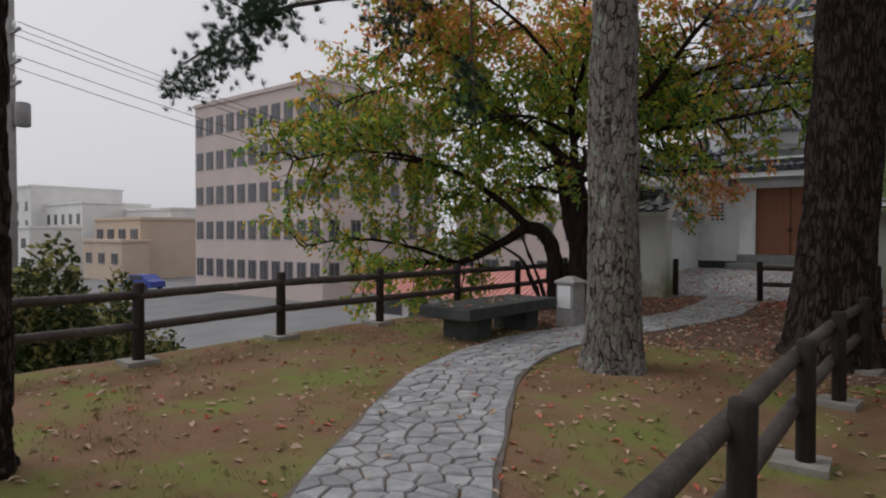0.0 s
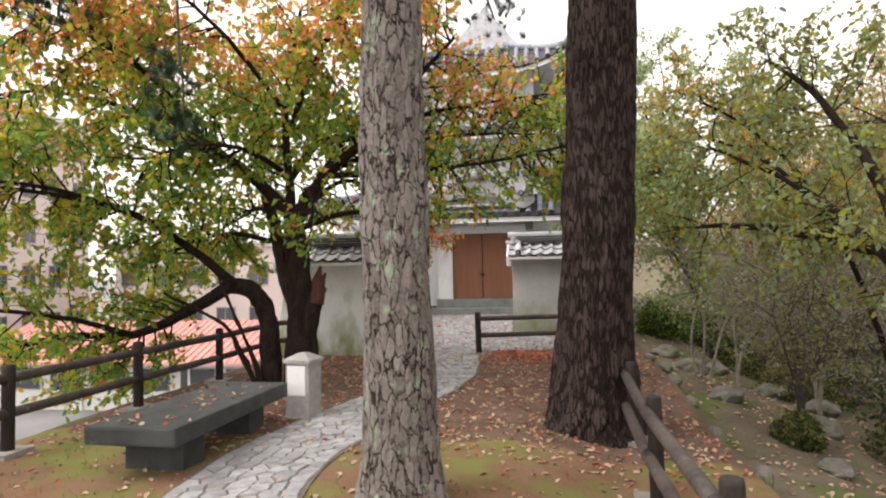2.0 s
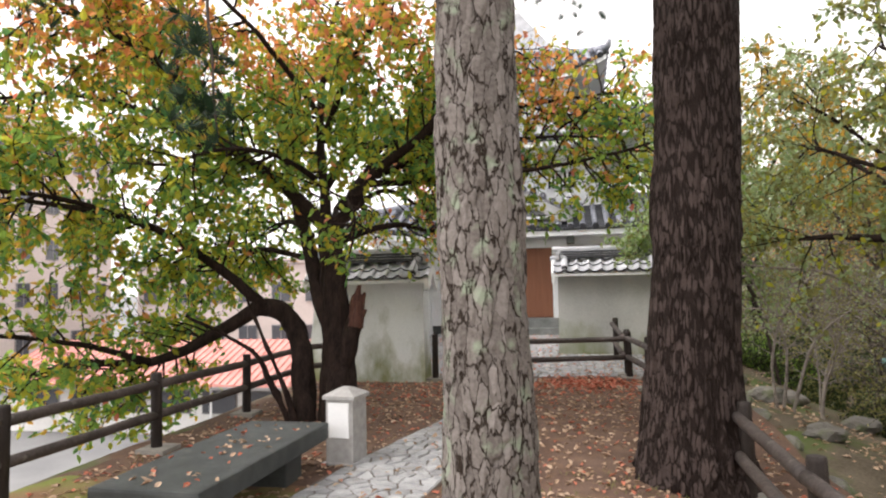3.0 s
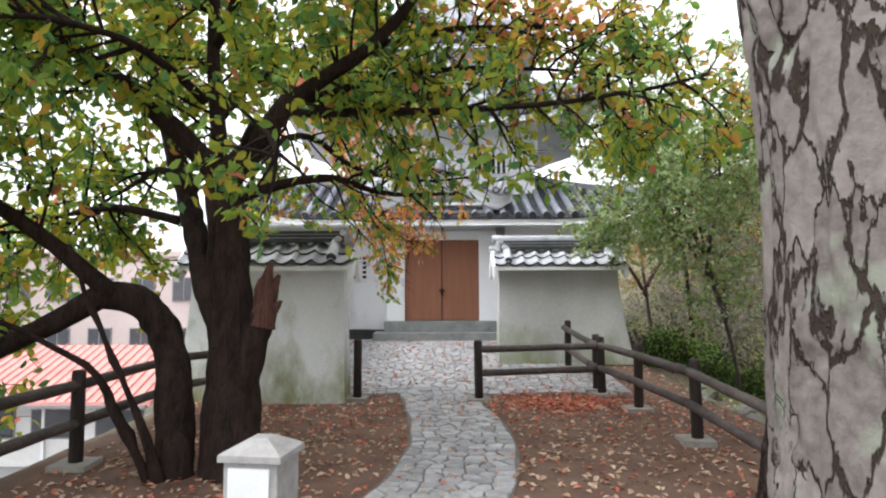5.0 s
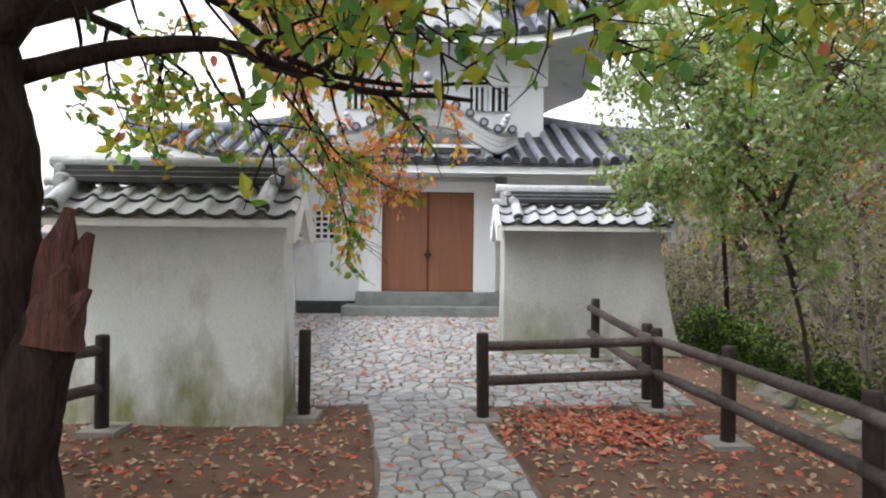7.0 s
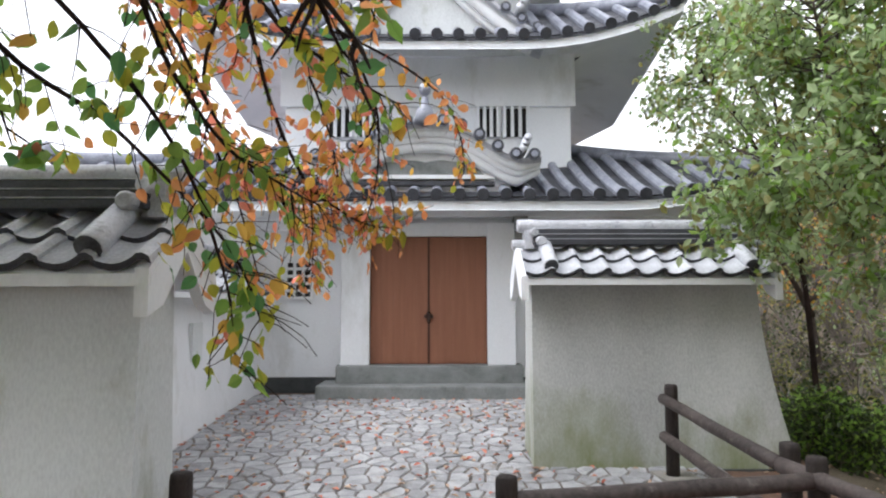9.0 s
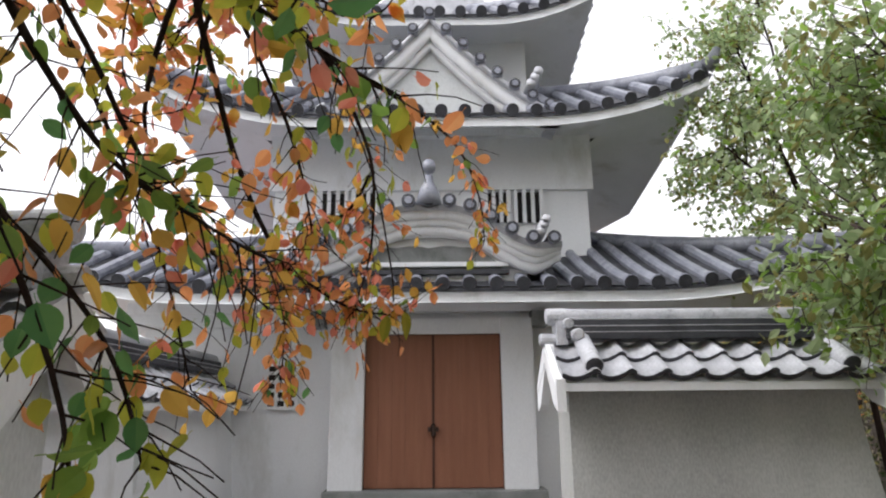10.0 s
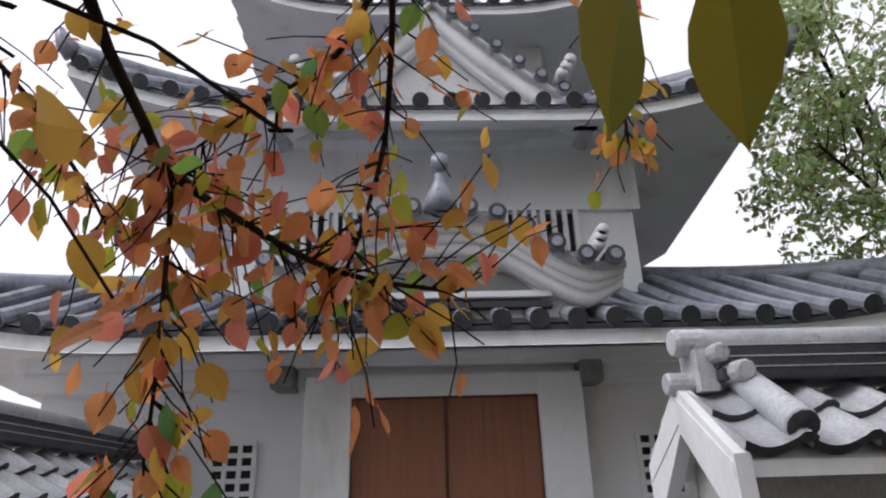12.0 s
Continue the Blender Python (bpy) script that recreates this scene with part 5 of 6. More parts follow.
pine_limb(pine, [(-2.8, 6.0, 5.3), (-4.5, 5.9, 5.3), (-6.3, 6.1, 4.9), (-7.6, 5.2, 4.6), (-9.2, 4.7, 4.0)], 0.08, 0.015)
pine_limb(pine, [(-4.6, 5.9, 5.25), (-4.5, 5.7, 4.2), (-4.4, 5.6, 3.2), (-4.35, 5.6, 2.75)], 0.02, 0.005)
pine_limb(pine, [(-6.3, 6.1, 4.9), (-6.25, 6.2, 4.5), (-6.0, 6.2, 4.2)], 0.02, 0.005)
for c, r, n in (((-7.3, 4.8, 4.3), 0.24, 34), ((-7.7, 4.9, 4.75), 0.3, 44), ((-7.9, 4.7, 3.95), 0.22, 26), ((-8.6, 4.7, 3.8), 0.2, 16), ((-9.15, 4.65, 3.6), 0.16, 12), ((-6.25, 6.2, 4.3), 0.26, 40), ((-5.6, 6.1, 4.75), 0.25, 26),
                ((-4.4, 5.6, 2.85), 0.12, 12), ((-4.45, 5.65, 3.3), 0.12, 10), ((-4.7, 5.9, 4.9), 0.3, 24)):
    needle_tufts(s, Vector(c), r, n * (5 if c[0] < -7 else 2), rng)
# unseen upper crown, added with oversized needles to shade the ground below
for k in range(26):
    a, d = rng.uniform(0, math.tau), rng.uniform(0.6, 2.8)
    e = (-2.75 + d * math.cos(a), 6.0 + d * math.sin(a), rng.uniform(7.2, 9.0))
    pine_limb(pine, [(-2.75, 6.0, 6.4), (-2.75 + 0.5 * d * math.cos(a), 6.0 + 0.5 * d * math.sin(a), 0.4 * 6.4 + 0.6 * e[2]), e], 0.05, 0.01, 5)
    needle_tufts(s, Vector(e), 0.4, 26, rng, 2.2)
ob = part("needles", s, L["pine"], pine, "dark green needle tufts")
tagged(ob, kind="stuff")
pine2 = thing("pine_tree", (0, 0, 0), "massive old pine with a dark brown ridged trunk", "tree")
s = Soup()
bark_trunk(s, [(-1.2, 8.68, -0.35), (-1.19, 8.68, 0.3), (-1.14, 8.68, 1.2), (-1.06, 8.68, 2.8), (-0.97, 8.7, 5.0), (-0.9, 8.7, 8.0)], [0.6, 0.5, 0.42, 0.39, 0.38, 0.35], 260, 0.016, 0.026, (9, 9, 1.6), 8, 0.3)
part("trunk", s, M["bark_dark"], pine2, "dark brown furrowed bark", smooth=True)
s = Soup()
pine_limb(pine2, [(-1.1, 9.0, 5.2), (-1.9, 8.6, 5.4), (-2.3, 8.4, 5.1), (-2.2, 8.3, 4.6)], 0.05, 0.01)
pine_limb(pine2, [(-1.0, 9.0, 5.4), (0.2, 8.4, 5.6), (1.2, 8.0, 5.3)], 0.06, 0.01)
for c, r, n in (((-2.2, 8.35, 4.75), 0.22, 20), ((1.0, 8.0, 5.2), 0.3, 30), ((0.4, 8.3, 5.5), 0.3, 20)):
    needle_tufts(s, Vector(c), r, n * 2, rng)
# upper crown out of view, its enlarged tufts added to cast shade
for k in range(34):
    a, d = rng.uniform(0, math.tau), rng.uniform(0.6, 3.2)
    e = (-0.9 + d * math.cos(a), 8.7 + d * math.sin(a), rng.uniform(8.4, 10.5))
    pine_limb(pine2, [(-0.9, 8.7, 7.6), (-0.9 + 0.5 * d * math.cos(a), 8.7 + 0.5 * d * math.sin(a), 0.4 * 7.6 + 0.6 * e[2]), e], 0.06, 0.01, 5)
    needle_tufts(s, Vector(e), 0.45, 26, rng, 2.2)
ob = part("needles", s, L["pine"], pine2, "dark green needle tufts")
tagged(ob, kind="stuff")
side_tree = thing("pine_tree", (0, 0, 0), "dark trunk at the edge of the lawn", "tree")
s = Soup()
bark_trunk(s, [(-4.42, 0.74, -0.1), (-4.42, 0.74, 0.5), (-4.4, 0.74, 2.0), (-4.4, 0.75, 4.0)], [0.27, 0.23, 0.22, 0.2], 90, 0.03, 0.03, (10, 10, 4), 5)
part("trunk", s, M["bark_dark"], side_tree, smooth=True)


# garden trees beyond the fence
def garden_tree(name, label, trunks, subs, reach, mats, table, size, seed, r=0.05, bark="bark_cherry", level=1, gap=0.05, droop=0.25, per=2, keep_off=None):
    q = random.Random(seed)
    ob = thing(name, (0, 0, 0), label, "tree" if "tree" in name else "shrub")
    w, tw, sp = Soup(), Soup(), []
    for pts in trunks:
        c = limb(w, pts, r, r * 0.2, 9)
        for i in range(subs, len(c)):
            for _ in range(per):
                d = (c[i] - c[i - 1]).normalized()
                side = d.cross(Vector((q.uniform(-1, 1), q.uniform(-1, 1), q.uniform(-1, 1)))).normalized()
                grow(tw, sp, c[i], d * 0.6 + side, reach * q.uniform(0.5, 1.0), 0.012, level, q, droop, gap)
    part("trunk", w, M[bark], ob, smooth=True)
    tagged(part("twigwork", tw, M[bark], ob, smooth=True), kind="stuff")
    if mats:
        s_ = Soup()
        leaves_into(s_, [p for p in sp if not (keep_off and keep_off(p))], size, q, chooser(q, table), 0.4)
        o = part("crown", s_, mats, ob, "thin feathery foliage")
        tagged(o, kind="stuff")
    return ob


garden_tree("maple_tree", "slender leaning tree with thin olive-green foliage", [
    [(2.5, 6.6, -0.9), (2.0, 7.2, 0.6), (1.5, 8.0, 1.9), (1.1, 9.0, 2.7), (0.6, 10.4, 3.4)],
    [(1.7, 7.7, 1.5), (1.7, 8.4, 2.7), (1.5, 9.3, 3.8), (1.3, 10.2, 4.5)],
    [(1.9, 7.3, 0.9), (2.4, 8.4, 2.2), (2.8, 9.6, 3.2), (3.0, 11.0, 3.8)],
    [(1.5, 8.0, 1.9), (0.9, 9.3, 2.2), (0.3, 10.4, 2.3)]], 9, 1.2, [L["maple"], L["olive"], L["lime"]], lambda p: (0.4, 0.45, 0.15), 0.09, 3, 0.09, gap=0.026, droop=0.1)
garden_tree("maple_tree", "fresh green maple leaning over the end of the wall", [
    [(2.2, 17.2, -0.8), (1.9, 17.0, 0.6), (1.4, 16.8, 2.2), (1.1, 16.7, 3.6), (0.9, 16.7, 4.4)],
    [(1.7, 16.9, 1.4), (0.9, 16.5, 2.5), (0.1, 16.2, 2.9), (-0.7, 16.0, 3.05)],
    [(1.5, 16.9, 1.9), (2.2, 17.0, 3.0), (2.8, 17.0, 4.0), (3.1, 17.0, 4.9)],
    [(1.4, 16.8, 2.2), (0.7, 16.4, 3.2), (0.2, 16.3, 4.0), (0.0, 16.2, 4.6)],
    [(1.4, 16.8, 2.2), (1.2, 15.9, 3.0), (0.9, 15.0, 3.5), (0.6, 14.2, 3.7)]], 8, 1.1, [L["maple"], L["green"], L["olive"]], lambda p: (0.62, 0.18, 0.2), 0.095, 4, 0.045, bark="twig_dark", gap=0.03, droop=0.4, per=4)
garden_tree("maple_tree", "thin tree with yellowing leaves over the path fence", [
    [(3.8, 12.0, -1.0), (3.2, 11.8, 1.0), (2.4, 11.6, 2.8), (1.4, 11.5, 3.9), (0.4, 11.5, 4.5)],
    [(2.8, 11.7, 2.0), (2.4, 12.6, 3.2), (1.6, 13.4, 4.0), (0.7, 14.0, 4.4)]], 9, 1.1, [L["maple"], L["olive"], L["gold"]], lambda p: (0.3, 0.4, 0.3), 0.09, 6, 0.06, gap=0.026, droop=0.15)
garden_tree("maple_tree", "tall feathery green maple beside the castle tower", [
    [(2.9, 21.3, -0.6), (2.7, 21.2, 2.0), (2.3, 21.0, 4.5), (2.0, 21.0, 7.0), (1.8, 21.0, 8.6)],
    [(2.6, 21.1, 2.6), (1.8, 20.6, 4.0), (1.1, 20.2, 4.9), (0.5, 20.0, 5.4)],
    [(2.4, 21.0, 3.8), (1.7, 20.7, 5.4), (1.2, 20.4, 6.5), (0.9, 20.2, 7.2)],
    [(2.5, 21.1, 3.2), (3.2, 20.6, 4.8), (3.8, 20.2, 6.2), (4.2, 20.0, 7.4)]], 7, 1.4, [L["maple"], L["green"], L["olive"]], lambda p: (0.65, 0.1, 0.25), 0.1, 14, 0.06, gap=0.04, droop=0.35)
garden_tree("bare_tree", "slender bare tree with pale grey spreading branches", [
    [(1.0, 13.4, -0.7), (0.9, 13.3, 0.6), (1.2, 13.2, 1.5), (1.9, 13.0, 2.3)],
    [(1.0, 13.4, -0.7), (1.1, 13.3, 0.7), (0.7, 13.1, 1.6), (0.2, 12.8, 2.3)],
    [(1.1, 13.4, -0.7), (1.5, 13.2, 0.8), (2.2, 12.8, 1.5), (3.0, 12.4, 1.9)],
    [(2.2, 12.8, 1.5), (1.4, 12.4, 1.9), (0.5, 12.0, 2.0), (-0.2, 11.8, 2.1)]], 6, 1.0, [L["maple"], L["olive"]], lambda p: (0.6, 0.4), 0.06, 17, 0.032, "twig", 1, 0.2, 0.15, 1)
q = random.Random(21)
for k, (x, y, h) in enumerate(((1.7, 10.6, 1.7), (2.6, 12.3, 2.2), (1.9, 14.2, 2.0), (3.4, 15.3, 2.6), (3.8, 18.3, 3.0), (2.9, 19.6, 2.6), (5.2, 17.0, 3.0), (4.6, 13.6, 2.6), (5.6, 10.6, 2.8), (3.4, 9.2, 2.2), (6.2, 20.5, 3.2))):
    z = ground_z(x, y)
    stems = []
    for _ in range(4):
        a, lean = q.uniform(0, math.tau), q.uniform(0.25, 0.6)
        stems.append([(x, y, z - 0.1), (x + 0.25 * lean * math.cos(a), y + 0.25 * lean * math.sin(a), z + h * 0.35), (x + lean * math.cos(a), y + lean * math.sin(a), z + h * 0.7), (x + 1.7 * lean * math.cos(a), y + 1.7 * lean * math.sin(a), z + h)])
    garden_tree("bare_shrub", "leafless grey shrub with many thin upright stems", stems, 5, 0.8, [L["olive"], L["maple"]] if k % 2 else [L["olive"]], (lambda p: (0.6, 0.4)) if k % 2 else (lambda p: (1,)), 0.05, 40 + k, 0.028, "twig" if k % 3 else "twig_dark", 1, 0.22 if k % 2 else 0.5, 0.1, 1)


def clipped_shrub(at, r, h, mats, label, seed, n=2600, size=0.045, name="round_shrub"):
    """A low rounded bush: leaves over an uneven mound with stems inside."""
    g = random.Random(seed)
    ob = thing(name, at, label, "shrub")
    s_ = Soup()
    for _ in range(7):
        a = g.uniform(0, math.tau)
        s_.tube([(0, 0, -0.1), (0.4 * r * math.cos(a), 0.4 * r * math.sin(a), h * 0.4), (0.75 * r * math.cos(a), 0.75 * r * math.sin(a), h * 0.7)], [0.02, 0.014, 0.006], 5)
    part("stems", s_, M["twig_dark"], ob)
    sp = []
    for _ in range(n):
        d = Vector((g.gauss(0, 1), g.gauss(0, 1), abs(g.gauss(0, 1)))).normalized()
        k = g.uniform(0.45, 1.0) ** 0.6 * (1 + 0.28 * noise.noise(d * 2.2 + Vector(at)))
        sp.append(Vector((d.x * r * k, d.y * r * k, d.z * h * k)))
    s_ = Soup()
    leaves_into(s_, sp, size, g, chooser(g, lambda p: [1] * len(mats)), -0.2)
    o = part("foliage", s_, mats, ob)
    tagged(o, kind="stuff")
    return ob


clipped_shrub((-10.3, 3.0, -2.2), 1.25, 3.3, [L["shrub"], L["shrub"], L["olive"]], "dark evergreen bush below the fence", 1, 15000, 0.12, "evergreen_bush")
clipped_shrub((-11.2, 4.6, -2.9), 1.1, 3.2, [L["shrub"], L["olive"]], "dark evergreen bush below the fence", 2, 11000, 0.12, "evergreen_bush")
for k, (x, y, r, h) in enumerate(((1.5, 10.2, 0.34, 0.42), (2.5, 16.0, 0.5, 0.55), (3.0, 8.6, 0.7, 0.7), (3.8, 11.4, 0.8, 0.9), (4.6, 15.9, 0.7, 0.7), (2.6, 4.2, 0.8, 0.8), (3.3, 10.4, 0.9, 1.0), (4.3, 9.0, 1.0, 1.2), (3.1, 14.4, 0.8, 0.9))):
    clipped_shrub((x, y, ground_z(x, y) - 0.03), r, h, [L["olive"], L["shrub"], L["shrub"]], "small rounded green shrub on the garden floor", 60 + k, 3600, 0.06)

for k, (x, y, r, h) in enumerate(((1.1, 18.2, 0.6, 0.9), (2.2, 19.3, 0.8, 0.9), (2.6, 17.6, 0.6, 0.6))):
    clipped_shrub((x, y, ground_z(x, y) - 0.03), r, h, [L["shrub"], L["green"], L["shrub"]], "dark green shrub beside the end of the wall", 90 + k, 4500, 0.075, "garden_shrub")

# undergrowth covering the far bank, too dense to count
g = random.Random(5)
s = Soup()
for _ in range(1000):
    x, y = 4.2 + 14.5 * g.random() ** 1.3, g.uniform(1, 42)
    x -= 1.6 * smoothstep(17.5, 19, y)
    z = ground_z(x, y)
    h = g.uniform(0.3, 0.7) + 1.9 * smoothstep(4, 9, x) * g.random()
    for _ in range(14):
        a, l_ = g.uniform(0, math.tau), g.uniform(0.4, 1.0)
        s.tube([(x, y, z - 0.05), (x + 0.4 * l_ * math.cos(a), y + 0.4 * l_ * math.sin(a), z + h * 0.6), (x + l_ * math.cos(a), y + l_ * math.sin(a), z + h)], [0.02, 0.013, 0.006], 3, False, 0)
    c = Vector((x, y, z + h * 0.6))
    leaves_into(s, [c + Vector((g.gauss(0, 0.6), g.gauss(0, 0.6), g.gauss(0, h * 0.35))) for _ in range(90)], 0.12, g, lambda p: 1 if noise.noise(p * 0.5) > 0.05 else 2 if g.random() < 0.6 else 3, 0.2)
ob = part("undergrowth", s, [M["twig_bank"], L["shrub"], L["olive"], L["shrub"]])
tagged(ob, "brown and olive undergrowth of bare twigs on a bank", "undergrowth", kind="stuff")
for k, (x, y) in enumerate(((9, 14), (11, 19), (10, 24), (12, 9), (13, 28), (9, 32), (7.5, 18), (7, 23), (8.5, 10.5), (10, 6), (6.4, 27), (12, 14.5), (7.2, 14.8), (5, 31))):
    z = ground_z(x, y)
    garden_tree("woodland_tree", "tall thin tree with sparse autumn foliage on a bank", [
        [(x, y, z - 0.2), (x - 0.2, y, z + 2), (x - 0.3, y + 0.3, z + 3.6), (x - 0.5, y + 0.2, z + 5.2)],
        [(x - 0.2, y, z + 2), (x - 1.2, y - 0.5, z + 3.4), (x - 2.2, y - 0.8, z + 4.4)],
        [(x - 0.2, y, z + 2.4), (x + 0.8, y + 0.6, z + 3.8), (x + 1.5, y + 1.0, z + 5.0)]], 6, 1.7, [L["olive"], L["maple"], L["gold"], L["orange"]],
        lambda p: (0.5, 0.2, 0.12, 0.18), 0.12, 90 + k, 0.1, "twig_dark", 1, 0.17, 0.2, 2)

# edging stones and rocks
for k in range(7):
    y = 6.5 + k * 1.3 + g.uniform(-0.3, 0.3)
    s = Soup()
    r = 0.08 + 0.05 * g.random()
    pts = []
    bm = bmesh.new()
    bmesh.ops.create_icosphere(bm, subdivisions=2, radius=1)
    for v in bm.verts:
        v.co = Vector((v.co.x * r, v.co.y * (r + 0.1), v.co.z * 0.1)) * (1 + 0.35 * noise.noise(v.co * 1.3 + Vector((k * 5, 0, 0))))
    me = bpy.data.meshes.new("rock")
    bm.to_mesh(me)
    bm.free()
    me.materials.append(M["rock"])
    ob = new("edging_rock", me)
    ob.matrix_basis = pose(0.3 + g.uniform(-0.06, 0.1), y, ground_z(0.3, y) + 0.02, 0, 0, g.uniform(-20, 20))
    tagged(ob, "mossy grey rock edging the garden bank", "rock", "edging rocks")
for k, (x, y, r) in enumerate(((1.1, 14.6, 0.55), (1.7, 15.0, 0.4), (0.9, 16.0, 0.45), (2.4, 14.0, 0.5), (1.6, 9.3, 0.35), (3.0, 13.2, 0.5), (1.0, 11.6, 0.4), (2.2, 11.2, 0.45))):
    bm = bmesh.new()
    bmesh.ops.create_icosphere(bm, subdivisions=3, radius=1)
    for v in bm.verts:
        v.co = Vector((v.co.x * r * 0.65, v.co.y * r * 0.55, v.co.z * r * 0.35)) * (1 + 0.4 * noise.noise(v.co * 1.2 + Vector((k * 7, 1, 0))) + 0.1 * noise.noise(v.co * 4))
    me = bpy.data.meshes.new("rock")
    bm.to_mesh(me)
    bm.free()
    me.materials.append(M["rock"])
    ob = new("garden_rock", me)
    ob.matrix_basis = pose(x, y, ground_z(x, y) + r * 0.15, 0, 0, g.uniform(0, 360))
    tagged(ob, "rough grey boulder with moss in the garden", "rock", "garden rocks")

lp = thing("lamp_post", (4.6, 18.0, ground_z(4.6, 18.0)), "slim garden lamp post on a teal base", "lamp")
s = Soup()
s.tube([(0, 0, -0.1), (0, 0, 0.05), (0, 0, 0.7), (0, 0, 0.75)], [0.11, 0.1, 0.09, 0.05], 14)
part("base", s, M["teal"], lp, "teal painted metal base", smooth=True)
s = Soup()
s.tube([(0, 0, 0.7), (0, 0, 2.2)], [0.035, 0.03], 10)
part("pole", s, M["concrete"], lp, smooth=True)
s = Soup()
s.tube([(0, 0, 2.2), (0, 0, 2.25), (0, 0, 2.5), (0, 0, 2.56), (0, 0, 2.62)], [0.06, 0.12, 0.12, 0.16, 0.02], 12)
part("lamp_head", s, M["concrete"], lp, "grey lamp head")


# ---- town beyond the bank ----
def town_block(name, x0, x1, y0, y1, z0, z1, mat, label, rows, cols, win=(0.9, 1.45), face="y", side_cols=0):
    ob = thing(name, (0, 0, 0), label, "building")
    s_ = Soup()
    s_.box(x0, x1, y0, y1, z0, z1)
    part("wall", s_, M[mat], ob)
    s_ = Soup()
    s_.box(x0 - 0.15, x1 + 0.15, y0 - 0.15, y1 + 0.15, z1, z1 + 0.35)
    part("parapet", s_, M[mat], ob, bevel=0.05)
    fr, gl = Soup(), Soup()
    fr.box(-win[0] / 2 - 0.07, win[0] / 2 + 0.07, -0.06, 0.0, -win[1] / 2 - 0.07, win[1] / 2 + 0.07)
    gl.box(-win[0] / 2, win[0] / 2, -0.085, -0.03, -win[1] / 2, win[1] / 2)
    gl.box(-0.025, 0.025, -0.1, -0.03, -win[1] / 2, win[1] / 2, 1)
    frm, glm = fr.mesh("frame", M["frame_grey"]), gl.mesh("pane", [M["glass_dark"], M["frame_grey"]])
    for z in rows:
        for side, n_, a, b in (("y", cols, x0, x1), ("x", side_cols, y0, y1)):
            for c in range(n_):
                u = a + (b - a) * (c + 0.5) / n_
                w_ = new("window", frm)
                w_.parent = ob
                w_.matrix_basis = pose(u, y0, z) if side == "y" else pose(x1, u, z, 0, 0, 90)
                p_ = new("pane", glm)
                p_.parent = w_
    return ob


big = town_block("office_building", -54, -36.3, 30.5, 44, -3.7, 13.0, "pink_wall", "five-storey pinkish rendered building with rows of dark windows", (11.2, 8.1, 5.0, 1.9, -1.4), 11, side_cols=6)
town_block("apartment_block", -112, -98, 38, 48, -3.7, 6.0, "pale_wall", "plain white low apartment block far off", (3.8, 0.8, -2), 5)
town_block("apartment_block", -104, -84, 44, 58, -3.7, 5.0, "pale_wall", "long plain white apartment block far off", (2.8, -0.5), 6)
town_block("apartment_block", -128, -112, 36, 50, -3.7, 9.0, "pale_wall", "tall white block far off", (6, 3, 0), 4)
town_block("town_house", -84, -72, 34, 42, -3.7, 3.2, "beige_wall", "beige rendered house with a flat roof", (1.5, -1.5), 4, (1.6, 1.2))
town_block("town_house", -80, -70, 31, 34, -3.7, 0.6, "beige_wall", "low beige annexe beside the road", (-1.2,), 3, (1.4, 1.1))
town_block("town_house", -100, -88, 28, 34, -3.7, 2.2, "pale_wall", "small white house far down the road", (0.4, -2), 3, (1.4, 1.1))
town_block("apartment_block", -31, -17, 40, 52, -3.9, 3.6, "pink_wall", "pale pink block behind the trees", (1.8, -1.0), 6, (1.2, 1.2), side_cols=3)

hut = thing("low_house", (0, 0, 0), "low white house with a pink metal roof below the bank", "house")
s = Soup()
s.box(-25, -12.8, 24.2, 29.8, -3.9, -1.62)
part("wall", s, M["pale_wall"], hut)
s = Soup()
s.add([(-25.5, 23.4, -1.7), (-12.2, 23.4, -1.7), (-12.2, 27, -0.35), (-25.5, 27, -0.35), (-12.2, 30.6, -1.7), (-25.5, 30.6, -1.7), (-25.5, 23.4, -1.58), (-12.2, 23.4, -1.58), (-12.2, 27, -0.22), (-25.5, 27, -0.22), (-12.2, 30.6, -1.58), (-25.5, 30.6, -1.58)],
      [(6, 7, 8, 9), (9, 8, 10, 11), (0, 1, 2, 3), (3, 2, 4, 5), (0, 1, 7, 6), (1, 2, 8, 7), (2, 4, 10, 8), (4, 5, 11, 10), (5, 3, 9, 11), (3, 0, 6, 9)])
roof_ = part("roof", s, M["pink_roof"], hut, "pink ribbed metal roof")
for k in range(44):
    x = -25.4 + k * 0.305
    s = Soup()
    s.add([(x, 23.4, -1.56), (x + 0.05, 23.4, -1.56), (x + 0.05, 27, -0.2), (x, 27, -0.2), (x + 0.025, 23.4, -1.52), (x + 0.025, 27, -0.16)], [(0, 1, 4), (1, 2, 5, 4), (0, 4, 5, 3)])
    part("rib", s, M["pink_roof"], roof_)
for k in range(6):
    x = -23.9 + k * 1.95
    w_ = box_part("window", (x, x + 1.35, 24.12, 24.22, -2.75, -1.95), M["glass_dark"], hut)
    box_part("frame", (x - 0.06, x + 1.41, 24.16, 24.21, -2.81, -1.89), M["frame_grey"], w_)
box_part("gutter", (-25.4, -12.3, 23.32, 23.44, -1.76, -1.66), M["frame_grey"], hut)
for x in (-20.6, -15.8):
    box_part("downpipe", (x, x + 0.09, 24.1, 24.19, -3.9, -1.75), M["sign"], hut)

